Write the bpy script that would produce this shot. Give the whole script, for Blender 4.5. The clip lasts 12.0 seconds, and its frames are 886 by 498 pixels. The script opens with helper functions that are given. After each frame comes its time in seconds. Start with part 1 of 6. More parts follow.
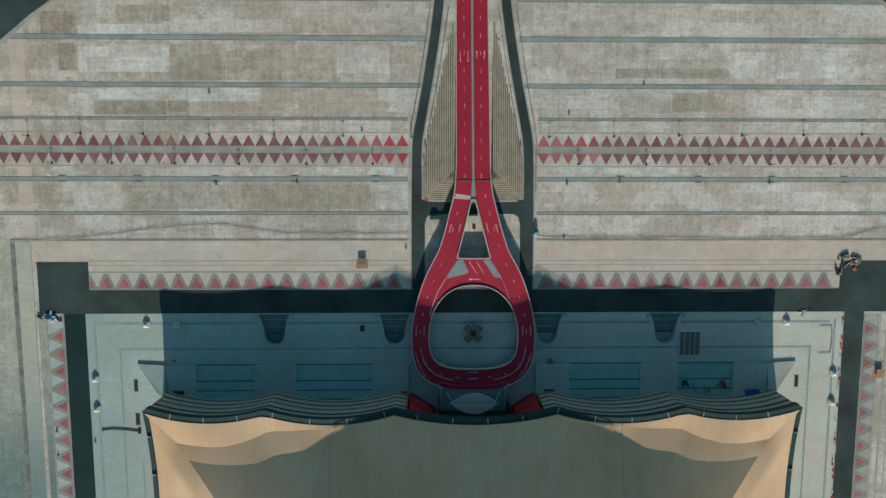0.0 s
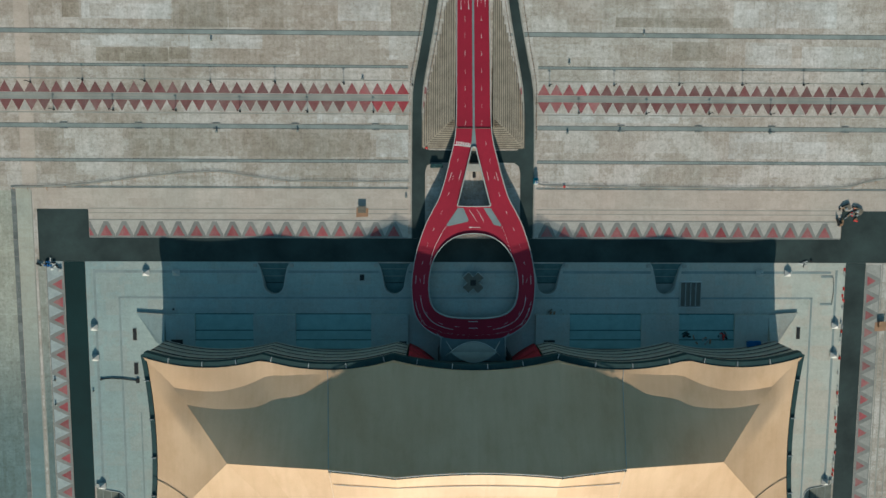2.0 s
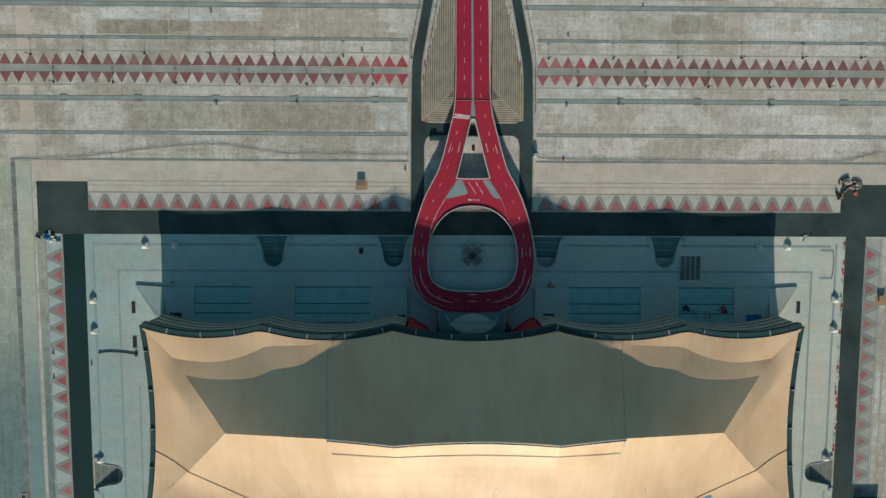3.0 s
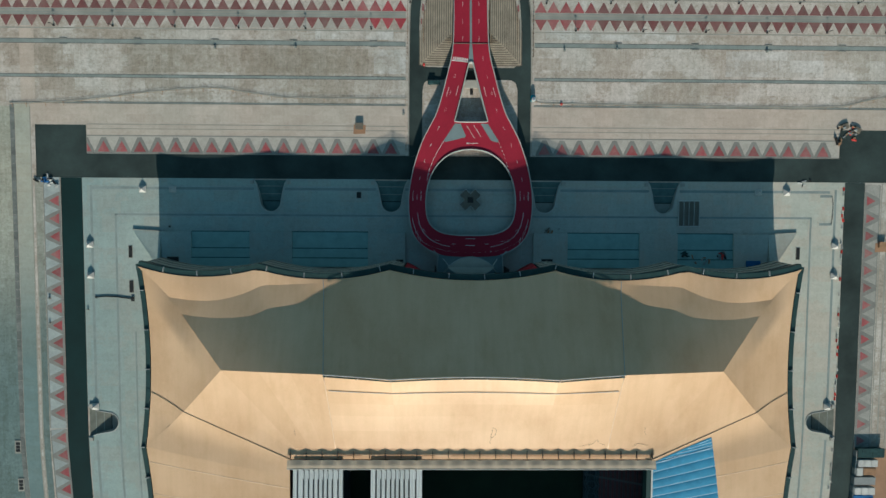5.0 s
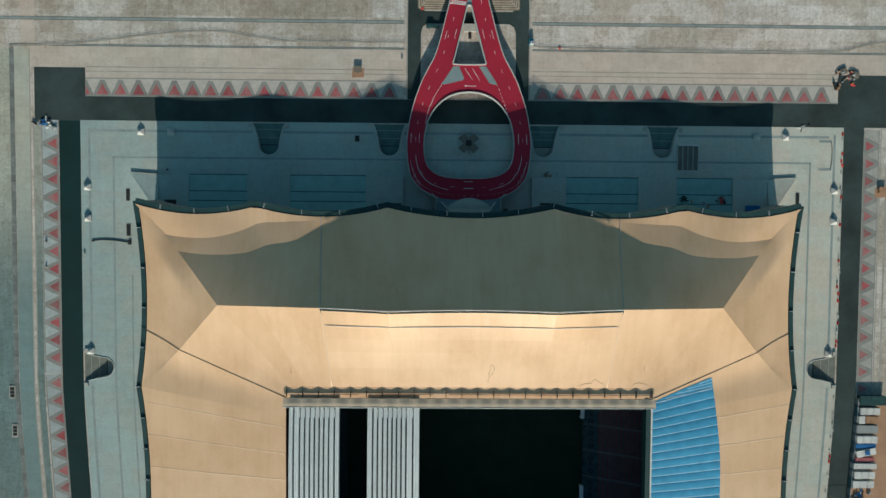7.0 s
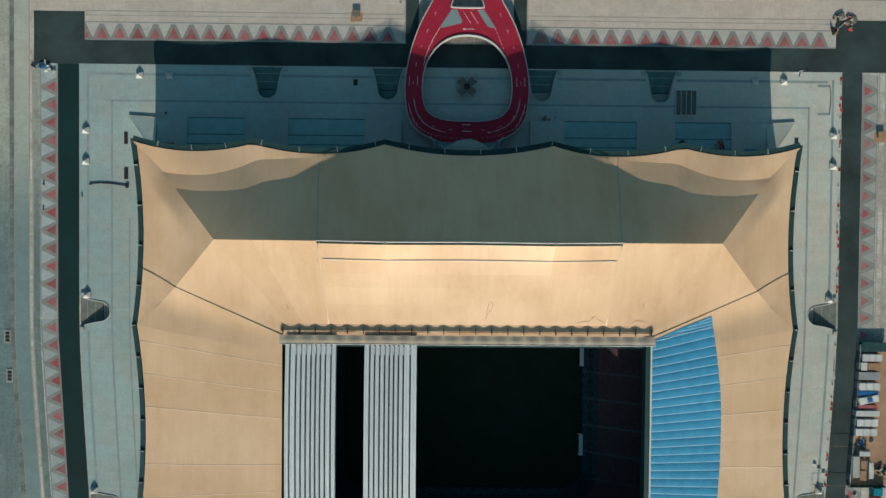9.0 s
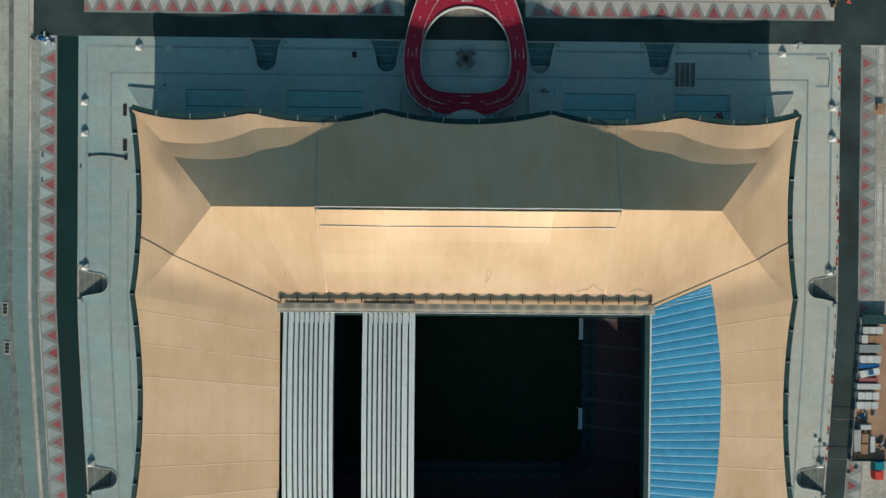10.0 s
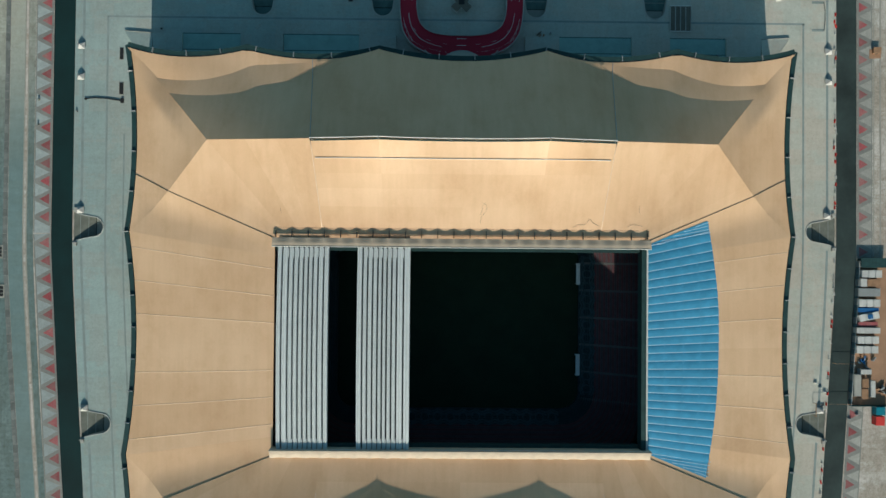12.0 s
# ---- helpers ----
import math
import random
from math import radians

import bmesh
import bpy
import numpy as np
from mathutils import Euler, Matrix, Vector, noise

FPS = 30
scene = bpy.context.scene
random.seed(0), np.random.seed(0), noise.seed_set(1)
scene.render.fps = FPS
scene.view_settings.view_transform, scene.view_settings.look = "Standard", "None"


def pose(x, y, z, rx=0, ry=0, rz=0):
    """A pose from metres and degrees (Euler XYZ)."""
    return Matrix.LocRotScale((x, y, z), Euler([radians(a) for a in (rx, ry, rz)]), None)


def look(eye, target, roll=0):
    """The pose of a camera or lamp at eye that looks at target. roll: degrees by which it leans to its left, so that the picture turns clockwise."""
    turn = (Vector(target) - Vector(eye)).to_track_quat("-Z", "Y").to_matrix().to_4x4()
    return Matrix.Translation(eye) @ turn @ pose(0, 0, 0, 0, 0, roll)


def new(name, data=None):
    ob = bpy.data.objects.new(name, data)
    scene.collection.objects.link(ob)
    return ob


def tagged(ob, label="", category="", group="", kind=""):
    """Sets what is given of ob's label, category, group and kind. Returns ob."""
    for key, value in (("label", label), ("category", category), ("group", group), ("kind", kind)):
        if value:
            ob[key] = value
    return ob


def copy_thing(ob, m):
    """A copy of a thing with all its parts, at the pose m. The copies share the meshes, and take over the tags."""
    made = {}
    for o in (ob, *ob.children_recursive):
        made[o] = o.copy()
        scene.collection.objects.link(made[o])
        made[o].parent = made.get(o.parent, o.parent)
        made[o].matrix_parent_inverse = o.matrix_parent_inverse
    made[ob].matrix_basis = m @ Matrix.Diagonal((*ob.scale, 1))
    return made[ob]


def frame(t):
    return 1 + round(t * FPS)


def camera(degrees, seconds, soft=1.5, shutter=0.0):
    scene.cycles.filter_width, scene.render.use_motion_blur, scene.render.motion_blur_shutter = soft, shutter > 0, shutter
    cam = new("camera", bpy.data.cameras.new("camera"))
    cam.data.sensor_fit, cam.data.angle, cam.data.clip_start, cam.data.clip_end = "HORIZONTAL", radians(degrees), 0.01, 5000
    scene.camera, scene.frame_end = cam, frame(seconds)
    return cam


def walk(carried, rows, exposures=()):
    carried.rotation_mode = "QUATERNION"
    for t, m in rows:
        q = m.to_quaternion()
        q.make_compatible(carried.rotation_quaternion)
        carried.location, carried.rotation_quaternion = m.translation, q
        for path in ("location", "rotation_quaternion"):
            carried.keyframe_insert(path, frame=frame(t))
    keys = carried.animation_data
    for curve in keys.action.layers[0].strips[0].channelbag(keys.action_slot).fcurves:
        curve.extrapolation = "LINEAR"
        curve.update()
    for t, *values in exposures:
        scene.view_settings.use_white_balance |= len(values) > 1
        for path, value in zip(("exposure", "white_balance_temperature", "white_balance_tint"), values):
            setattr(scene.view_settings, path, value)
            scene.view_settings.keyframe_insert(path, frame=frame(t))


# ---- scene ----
from mathutils import geometry, kdtree

# ---------------------------------------------------------------- camera
cam = camera(80.57, 12.0)
# seconds, place, turn (degrees): a high camera looking straight down and gliding south
PATH = [
    (0, -18.63, -11.66, 248.08, -4.840, -0.970, 0.028),
    (0.5, -18.73, -18.39, 248.56, -4.642, -0.946, 0.101),
    (1, -18.65, -25.29, 249.03, -4.439, -0.913, 0.151),
    (1.5, -18.44, -32.36, 249.48, -4.232, -0.876, 0.185),
    (2, -18.14, -39.55, 249.91, -4.022, -0.838, 0.209),
    (2.5, -17.78, -46.87, 250.30, -3.809, -0.802, 0.228),
    (3, -17.39, -54.29, 250.65, -3.594, -0.768, 0.245),
    (3.5, -17.00, -61.79, 250.97, -3.375, -0.738, 0.263),
    (4, -16.61, -69.37, 251.24, -3.154, -0.712, 0.283),
    (4.5, -16.23, -77.00, 251.47, -2.930, -0.690, 0.306),
    (5, -15.87, -84.68, 251.65, -2.702, -0.672, 0.331),
    (5.5, -15.52, -92.40, 251.79, -2.472, -0.656, 0.357),
    (6, -15.19, -100.14, 251.89, -2.239, -0.642, 0.385),
    (6.5, -14.87, -107.90, 251.94, -2.002, -0.628, 0.411),
    (7, -14.55, -115.68, 251.95, -1.762, -0.614, 0.436),
    (7.5, -14.21, -123.46, 251.92, -1.519, -0.598, 0.458),
    (8, -13.86, -131.25, 251.86, -1.275, -0.580, 0.475),
    (8.5, -13.47, -139.04, 251.76, -1.028, -0.559, 0.487),
    (9, -13.05, -146.82, 251.63, -0.782, -0.535, 0.493),
    (9.5, -12.58, -154.61, 251.46, -0.536, -0.508, 0.494),
    (10, -12.06, -162.38, 251.27, -0.292, -0.480, 0.491),
    (10.5, -11.49, -170.16, 251.05, -0.053, -0.450, 0.486),
    (11, -10.87, -177.93, 250.81, 0.179, -0.423, 0.481),
    (11.5, -10.20, -185.71, 250.55, 0.402, -0.400, 0.482),
    (12, -9.49, -193.48, 250.27, 0.612, -0.385, 0.493),
]
walk(cam, [(t, pose(x, y, z, rx, ry, rz)) for t, x, y, z, rx, ry, rz in PATH],
     [(0.0, 0.56, 5300, -4), (3.0, 0.53, 5300, -4), (6.5, 0.47, 5300, -4), (12.0, 0.47, 5300, -4)])

# ---------------------------------------------------------------- light
SUN_EL, SUN_EAST = 23.0, 1.6      # elevation, degrees east of due south
wd = bpy.data.worlds.new("sky")
scene.world = wd
wd.use_nodes = True
sky = wd.node_tree.nodes.new("ShaderNodeTexSky")
sky.sky_type = "NISHITA"
sky.sun_disc = False
sky.sun_elevation = radians(SUN_EL)
sky.sun_rotation = radians(180 - SUN_EAST)
sky.dust_density = 1.5
sky.ozone_density = 0.6
bg = wd.node_tree.nodes["Background"]
bg.inputs["Strength"].default_value = 0.068
haze = wd.node_tree.nodes.new("ShaderNodeMix")       # the dusty, sea-green haze of the place
haze.data_type, haze.blend_type = "RGBA", "MULTIPLY"
haze.inputs["Factor"].default_value = 1.0
haze.inputs[7].default_value = (0.785, 0.968, 0.858, 1)
wd.node_tree.links.new(sky.outputs[0], haze.inputs[6])
wd.node_tree.links.new(haze.outputs[2], bg.inputs["Color"])
sun = new("sun", bpy.data.lights.new("sun", "SUN"))
sun.data.energy = 4.35
sun.data.angle = radians(0.6)
sun.data.color = (0.95, 0.732, 0.572)
sun.matrix_world = look((0, 0, 400), (-math.sin(radians(SUN_EAST)) * 100, 100, 400 - 100 * math.tan(radians(SUN_EL))))


# ---------------------------------------------------------------- materials
def material(name, rough=0.8, metal=0.0, bump=0.0, bump_scale=1.0):
    m = bpy.data.materials.new(name)
    m.use_nodes = True
    b = m.node_tree.nodes["Principled BSDF"]
    b.inputs["Roughness"].default_value = rough
    b.inputs["Metallic"].default_value = metal
    b.inputs["Specular IOR Level"].default_value = 0.3
    return m, m.node_tree.nodes, m.node_tree.links, b


def coords(nodes, links, scale=(1, 1, 1)):
    mp = nodes.new("ShaderNodeMapping")
    mp.inputs["Scale"].default_value = scale
    geo = nodes.new("ShaderNodeNewGeometry")
    links.new(geo.outputs["Position"], mp.inputs["Vector"])
    return mp.outputs["Vector"]


def noise_node(nodes, links, vec, scale, detail=4.0, rough=0.6):
    n = nodes.new("ShaderNodeTexNoise")
    n.inputs["Scale"].default_value = scale
    n.inputs["Detail"].default_value = detail
    n.inputs["Roughness"].default_value = rough
    links.new(vec, n.inputs["Vector"])
    return n.outputs["Fac"]


def ramp(nodes, links, fac, stops):
    r = nodes.new("ShaderNodeValToRGB")
    el = r.color_ramp.elements
    while len(el) < len(stops):
        el.new(0.5)
    for e, (p, c) in zip(el, stops):
        e.position = p
        e.color = (*c, 1)
    links.new(fac, r.inputs["Fac"])
    return r.outputs["Color"]


def mix(nodes, links, a, b, fac, mode="MIX"):
    n = nodes.new("ShaderNodeMix")
    n.data_type = "RGBA"
    n.blend_type = mode
    if isinstance(fac, float):
        n.inputs["Factor"].default_value = fac
    else:
        links.new(fac, n.inputs["Factor"])
    for s, v in (("A", a), ("B", b)):
        sock = [i for i in n.inputs if i.name == s and i.type == "RGBA"][0]
        if isinstance(v, tuple):
            sock.default_value = (*v, 1)
        else:
            links.new(v, sock)
    return [o for o in n.outputs if o.type == "RGBA"][0]


def bumped(nodes, links, b, fac, strength, dist):
    n = nodes.new("ShaderNodeBump")
    n.inputs["Strength"].default_value = strength
    n.inputs["Distance"].default_value = dist
    links.new(fac, n.inputs["Height"])
    links.new(n.outputs["Normal"], b.inputs["Normal"])


def plain(name, color, rough=0.7, metal=0.0, vary=0.15, scale=0.4, fine=6.0, per_object=0.0):
    """A surface with a broad stain and a fine grain over one base colour."""
    m, nodes, links, b = material(name, rough, metal)
    vec = coords(nodes, links)
    lo = tuple(c * (1 - vary) for c in color)
    hi = tuple(min(1, c * (1 + vary)) for c in color)
    c1 = ramp(nodes, links, noise_node(nodes, links, vec, scale), [(0.3, lo), (0.7, hi)])
    f = noise_node(nodes, links, vec, fine, 3)
    c2 = mix(nodes, links, c1, ramp(nodes, links, f, [(0.3, (0.86,) * 3), (0.7, (1.0,) * 3)]), 0.7, "MULTIPLY")
    if per_object:
        oi = nodes.new("ShaderNodeObjectInfo")
        c2 = mix(nodes, links, c2, ramp(nodes, links, oi.outputs["Random"], [(0, (1 - per_object,) * 3), (1, (1, 1, 1))]), 1.0, "MULTIPLY")
    links.new(c2, b.inputs["Base Color"])
    bumped(nodes, links, b, f, 0.2, 0.03)
    return m


def slabs(name, tones, cell, stain, offset=0.5, patch=0.5, vary_scale=0.012, mottle=0.85, drift=()):
    """Cast concrete in bays: each bay its own tone, with blotches, streaks and a fine grain."""
    m, nodes, links, b = material(name, 0.9)
    vec = coords(nodes, links)
    br = nodes.new("ShaderNodeTexBrick")
    br.inputs["Scale"].default_value = 1.0
    br.inputs["Brick Width"].default_value = cell[0]
    br.inputs["Row Height"].default_value = cell[1]
    br.inputs["Mortar Size"].default_value = 0.0
    br.offset = offset
    br.inputs["Color1"].default_value = (*tones[0], 1)
    br.inputs["Color2"].default_value = (*tones[1], 1)
    links.new(vec, br.inputs["Vector"])
    big = noise_node(nodes, links, coords(nodes, links, (1.0, 1.25, 1)), vary_scale * 1.6, 9, 0.68)
    c = mix(nodes, links, br.outputs["Color"], ramp(nodes, links, big, [(0.42, tones[0]), (0.56, tones[1])]), 1 - patch * 0.5)
    # square-edged patches of older, browner casts
    br2 = nodes.new("ShaderNodeTexBrick")
    br2.inputs["Scale"].default_value = 1.0
    br2.inputs["Brick Width"].default_value = cell[0] * 0.37
    br2.inputs["Row Height"].default_value = cell[1] * 0.62
    br2.inputs["Mortar Size"].default_value = 0.0
    br2.offset, br2.squash = 0.37, 0.6
    br2.inputs["Color1"].default_value = (0, 0, 0, 1)
    br2.inputs["Color2"].default_value = (1, 1, 1, 1)
    links.new(vec, br2.inputs["Vector"])
    mid = noise_node(nodes, links, coords(nodes, links, (0.9, 1.1, 1)), 0.05, 10, 0.8)
    add = nodes.new("ShaderNodeMath")
    add.operation = "MULTIPLY_ADD"
    links.new(br2.outputs["Color"], add.inputs[0])
    add.inputs[1].default_value = 0.2
    links.new(mid, add.inputs[2])
    c = mix(nodes, links, c, stain, ramp(nodes, links, add.outputs[0], [(0.585, (0, 0, 0)), (0.64, (0.8 * patch + 0.2,) * 3)]))
    # a few freshly cast, whiter bays
    c = mix(nodes, links, c, tuple(min(0.8, v * 1.17) for v in tones[1]), ramp(nodes, links, add.outputs[0], [(0.40, (0.75 * patch,) * 3), (0.47, (0, 0, 0))]))
    # thin streaks along both directions of laying
    sx = noise_node(nodes, links, coords(nodes, links, (0.02, 0.5, 1)), 1.0, 4, 0.7)
    sy = noise_node(nodes, links, coords(nodes, links, (0.7, 0.025, 1)), 1.0, 4, 0.7)
    c = mix(nodes, links, c, ramp(nodes, links, sx, [(0.35, (0.84, 0.83, 0.8)), (0.6, (1, 1, 1))]), 0.25 if mottle < 0.5 else 0.55, "MULTIPLY")
    c = mix(nodes, links, c, ramp(nodes, links, sy, [(0.35, (0.86, 0.85, 0.82)), (0.6, (1, 1, 1))]), 0.25 if mottle < 0.5 else 0.85, "MULTIPLY")
    # small squares poured at different times
    br3 = nodes.new("ShaderNodeTexBrick")
    br3.inputs["Scale"].default_value = 1.0
    br3.inputs["Brick Width"].default_value = 5.3
    br3.inputs["Row Height"].default_value = 4.1
    br3.inputs["Mortar Size"].default_value = 0.0
    br3.offset, br3.squash = 0.29, 0.7
    br3.inputs["Color1"].default_value = (0.91, 0.895, 0.875, 1)
    br3.inputs["Color2"].default_value = (1.05, 1.05, 1.05, 1)
    links.new(vec, br3.inputs["Vector"])
    c = mix(nodes, links, c, br3.outputs["Color"], 0.5 if mottle > 0.5 else 0.25, "MULTIPLY")
    blot = noise_node(nodes, links, coords(nodes, links, (0.95, 0.8, 1)), 0.28, 10, 0.86)
    c = mix(nodes, links, c, ramp(nodes, links, blot, [(0.38, (0.70, 0.68, 0.65)), (0.5, (0.96, 0.96, 0.95)), (0.62, (1.12, 1.12, 1.13))]), mottle, "MULTIPLY")
    f = noise_node(nodes, links, vec, 2.2, 5, 0.7)
    c = mix(nodes, links, c, ramp(nodes, links, f, [(0.3, (0.8,) * 3), (0.65, (1.0,) * 3)]), 0.8, "MULTIPLY")
    speck = noise_node(nodes, links, vec, 0.75, 5, 0.75)
    c = mix(nodes, links, c, ramp(nodes, links, speck, [(0.36, (0.72, 0.70, 0.67)), (0.47, (0.97, 0.97, 0.96)), (0.62, (1.1, 1.1, 1.1))]), 0.2 if mottle < 0.5 else 0.75, "MULTIPLY")
    dust = noise_node(nodes, links, coords(nodes, links, (1, 0.6, 1)), 0.011, 4, 0.6)     # drifts of pinkish dust and washed, cooler stretches
    c = mix(nodes, links, c, ramp(nodes, links, dust, [(0.38, (0.95, 1.0, 0.99)), (0.6, (1.012, 0.99, 0.962))]), 1.0, "MULTIPLY")
    for axis, d0, d1, ta, tb in drift:      # vignette tint put into the colour: axis, from, to, tones at either end
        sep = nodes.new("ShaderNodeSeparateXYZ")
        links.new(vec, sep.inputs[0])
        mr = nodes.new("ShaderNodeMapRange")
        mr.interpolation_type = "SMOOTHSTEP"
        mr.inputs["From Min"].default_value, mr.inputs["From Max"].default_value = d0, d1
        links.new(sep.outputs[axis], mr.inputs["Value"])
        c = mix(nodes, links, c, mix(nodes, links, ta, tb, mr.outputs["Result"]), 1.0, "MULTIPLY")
    links.new(c, b.inputs["Base Color"])
    bumped(nodes, links, b, f, 0.25, 0.05)
    return m


def dusty(name, color, dust, per_object=0.2):
    """Coloured paving under a blown, uneven film of dust."""
    m, nodes, links, b = material(name, 0.88)
    vec = coords(nodes, links)
    c = ramp(nodes, links, noise_node(nodes, links, vec, 0.35, 6, 0.7), [(0.3, tuple(v * 0.82 for v in color)), (0.7, tuple(v * 1.15 for v in color))])
    film = noise_node(nodes, links, coords(nodes, links, (1.0, 0.7, 1)), 0.09, 8, 0.72)
    c = mix(nodes, links, c, dust, ramp(nodes, links, film, [(0.4, (0.05,) * 3), (0.68, (0.52,) * 3)]))
    f = noise_node(nodes, links, vec, 1.6, 4, 0.7)
    c = mix(nodes, links, c, ramp(nodes, links, f, [(0.3, (0.8,) * 3), (0.68, (1.05,) * 3)]), 0.8, "MULTIPLY")
    oi = nodes.new("ShaderNodeObjectInfo")
    c = mix(nodes, links, c, ramp(nodes, links, oi.outputs["Random"], [(0, (1 - per_object,) * 3), (1, (1.04, 1.04, 1.04))]), 1.0, "MULTIPLY")
    links.new(c, b.inputs["Base Color"])
    bumped(nodes, links, b, f, 0.2, 0.03)
    return m


def fabric(name, color, dirt, rough=0.6):
    m, nodes, links, b = material(name, rough)
    vec = coords(nodes, links)
    big = noise_node(nodes, links, vec, 0.026, 5, 0.55)
    c = ramp(nodes, links, big, [(0.36, dirt), (0.6, color)])
    blotch = noise_node(nodes, links, coords(nodes, links, (1.0, 0.7, 0.3)), 0.075, 6, 0.7)
    c = mix(nodes, links, c, ramp(nodes, links, blotch, [(0.35, (0.925, 0.90, 0.865)), (0.5, (1, 1, 1)), (0.66, (1.03, 1.035, 1.04))]), 0.9, "MULTIPLY")
    st = noise_node(nodes, links, coords(nodes, links, (0.35, 0.02, 0.1)), 1.0, 4, 0.6)
    c = mix(nodes, links, c, ramp(nodes, links, st, [(0.3, (0.93, 0.92, 0.9)), (0.6, (1, 1, 1))]), 0.8, "MULTIPLY")
    f = noise_node(nodes, links, vec, 1.4, 3)
    c = mix(nodes, links, c, ramp(nodes, links, f, [(0.3, (0.95,) * 3), (0.7, (1.0,) * 3)]), 0.8, "MULTIPLY")
    # every sewn panel is its own batch of cloth
    oi = nodes.new("ShaderNodeObjectInfo")
    c = mix(nodes, links, c, ramp(nodes, links, oi.outputs["Random"], [(0, (0.945, 0.915, 0.875)), (1, (1.05, 1.05, 1.05))]), 1.0, "MULTIPLY")
    links.new(c, b.inputs["Base Color"])
    bumped(nodes, links, b, big, 0.15, 0.6)
    return m


M_LOT = slabs("lot_concrete", ((0.456, 0.401, 0.353), (0.614, 0.567, 0.532)), (74, 9.0), (0.389, 0.33, 0.272))
M_LOTB = slabs("brown_cast_concrete", ((0.336, 0.29, 0.238), (0.473, 0.415, 0.352)), (11, 6.0), (0.294, 0.25, 0.197), patch=0.6)
M_LOTT = slabs("tan_cast_concrete", ((0.367, 0.32, 0.272), (0.493, 0.437, 0.385)), (9, 9.0), (0.326, 0.275, 0.22), patch=0.4)
M_LOTW = slabs("white_cast_concrete", ((0.546, 0.52, 0.50), (0.688, 0.66, 0.645)), (24, 9.0), (0.452, 0.40, 0.35), patch=0.4)
M_LOTE = slabs("east_lot_concrete", ((0.515, 0.455, 0.408), (0.645, 0.592, 0.558)), (74, 9.0), (0.415, 0.352, 0.292), patch=0.42)
# the camera's vignette is in this colour: dimmer west, warmer east
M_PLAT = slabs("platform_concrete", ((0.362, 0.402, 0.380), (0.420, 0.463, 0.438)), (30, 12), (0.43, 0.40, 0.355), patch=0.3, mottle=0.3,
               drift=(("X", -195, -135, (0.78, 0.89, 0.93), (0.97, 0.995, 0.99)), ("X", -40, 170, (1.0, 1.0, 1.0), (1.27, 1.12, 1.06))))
# west paving: left-side vignette painted into the tones, stronger southwards
M_SANDW = slabs("vignette_tinted_apron", ((0.28, 0.305, 0.29), (0.33, 0.355, 0.335)), (40, 6), (0.30, 0.31, 0.28), patch=0.3, mottle=0.35,
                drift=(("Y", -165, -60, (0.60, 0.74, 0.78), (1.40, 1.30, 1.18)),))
M_PAVEW = slabs("vignette_tinted_blocks", ((0.26, 0.285, 0.27), (0.33, 0.355, 0.335)), (9, 12), (0.24, 0.255, 0.235), patch=0.5, mottle=0.6,
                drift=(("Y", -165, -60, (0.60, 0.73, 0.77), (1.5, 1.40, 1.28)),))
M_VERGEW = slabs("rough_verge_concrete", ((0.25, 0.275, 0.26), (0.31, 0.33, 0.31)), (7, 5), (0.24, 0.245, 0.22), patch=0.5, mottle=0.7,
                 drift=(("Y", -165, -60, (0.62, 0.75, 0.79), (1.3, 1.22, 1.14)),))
M_SAND = slabs("apron_concrete", ((0.499, 0.425, 0.365), (0.572, 0.49, 0.425)), (40, 6), (0.462, 0.385, 0.325), patch=0.3, mottle=0.35)
M_ASPH = plain("asphalt", (0.031, 0.045, 0.042), 0.9, 0, 0.42, 0.05, 1.0)
# west road's copy of the asphalt, with the vignette's teal dimming in its colour
M_ASPHW = plain("vignette_tinted_asphalt", (0.004, 0.022, 0.022), 0.9, 0, 0.3, 0.04, 1.5)
M_OVAL = plain("cream_canopy_cladding", (0.50, 0.46, 0.37), 0.6, 0, 0.08, 0.3, 2)
M_CHEDGE = plain("sealed_joint", (0.09, 0.10, 0.092), 0.85, 0, 0.3, 0.2, 2)
M_DRAIN = plain("drain_paving", (0.235, 0.262, 0.243), 0.9, 0, 0.2, 0.1, 1.5)
M_DRAIN2 = plain("paving_line", (0.30, 0.29, 0.25), 0.9, 0, 0.2, 0.1, 1.5)
M_REDROAD = plain("red_road_coating", (0.295, 0.013, 0.034), 0.75, 0, 0.1, 0.08, 1.2)
M_KERB = plain("pale_parapet", (0.42, 0.42, 0.39), 0.8, 0, 0.1, 0.3, 3)
M_GREY = plain("grey_coating", (0.20, 0.25, 0.25), 0.8, 0, 0.1, 0.2, 2)
M_WHITE = plain("road_marking", (0.75, 0.74, 0.7), 0.7, 0, 0.1, 0.5, 4)
DUST = (0.33, 0.315, 0.275)
M_TRI_RED = dusty("red_paving", (0.33, 0.066, 0.075), DUST, 0.3)
M_TRI_GREY = dusty("grey_paving", (0.225, 0.226, 0.206), DUST, 0.15)
M_TRI_WHITE = dusty("white_paving", (0.435, 0.405, 0.355), (0.37, 0.35, 0.30), 0.1)
M_TRI_VIVID = dusty("fresh_red_paving", (0.36, 0.045, 0.06), (0.35, 0.16, 0.15), 0.2)
M_TRI_DIM = dusty("dim_white_paving", (0.37, 0.36, 0.32), (0.30, 0.29, 0.255), 0.1)
# white paving of the west strips, dimmed in colour for the vignette
M_TRI_PALE = dusty("vignette_tinted_paving", (0.36, 0.395, 0.38), (0.28, 0.30, 0.285), 0.1)
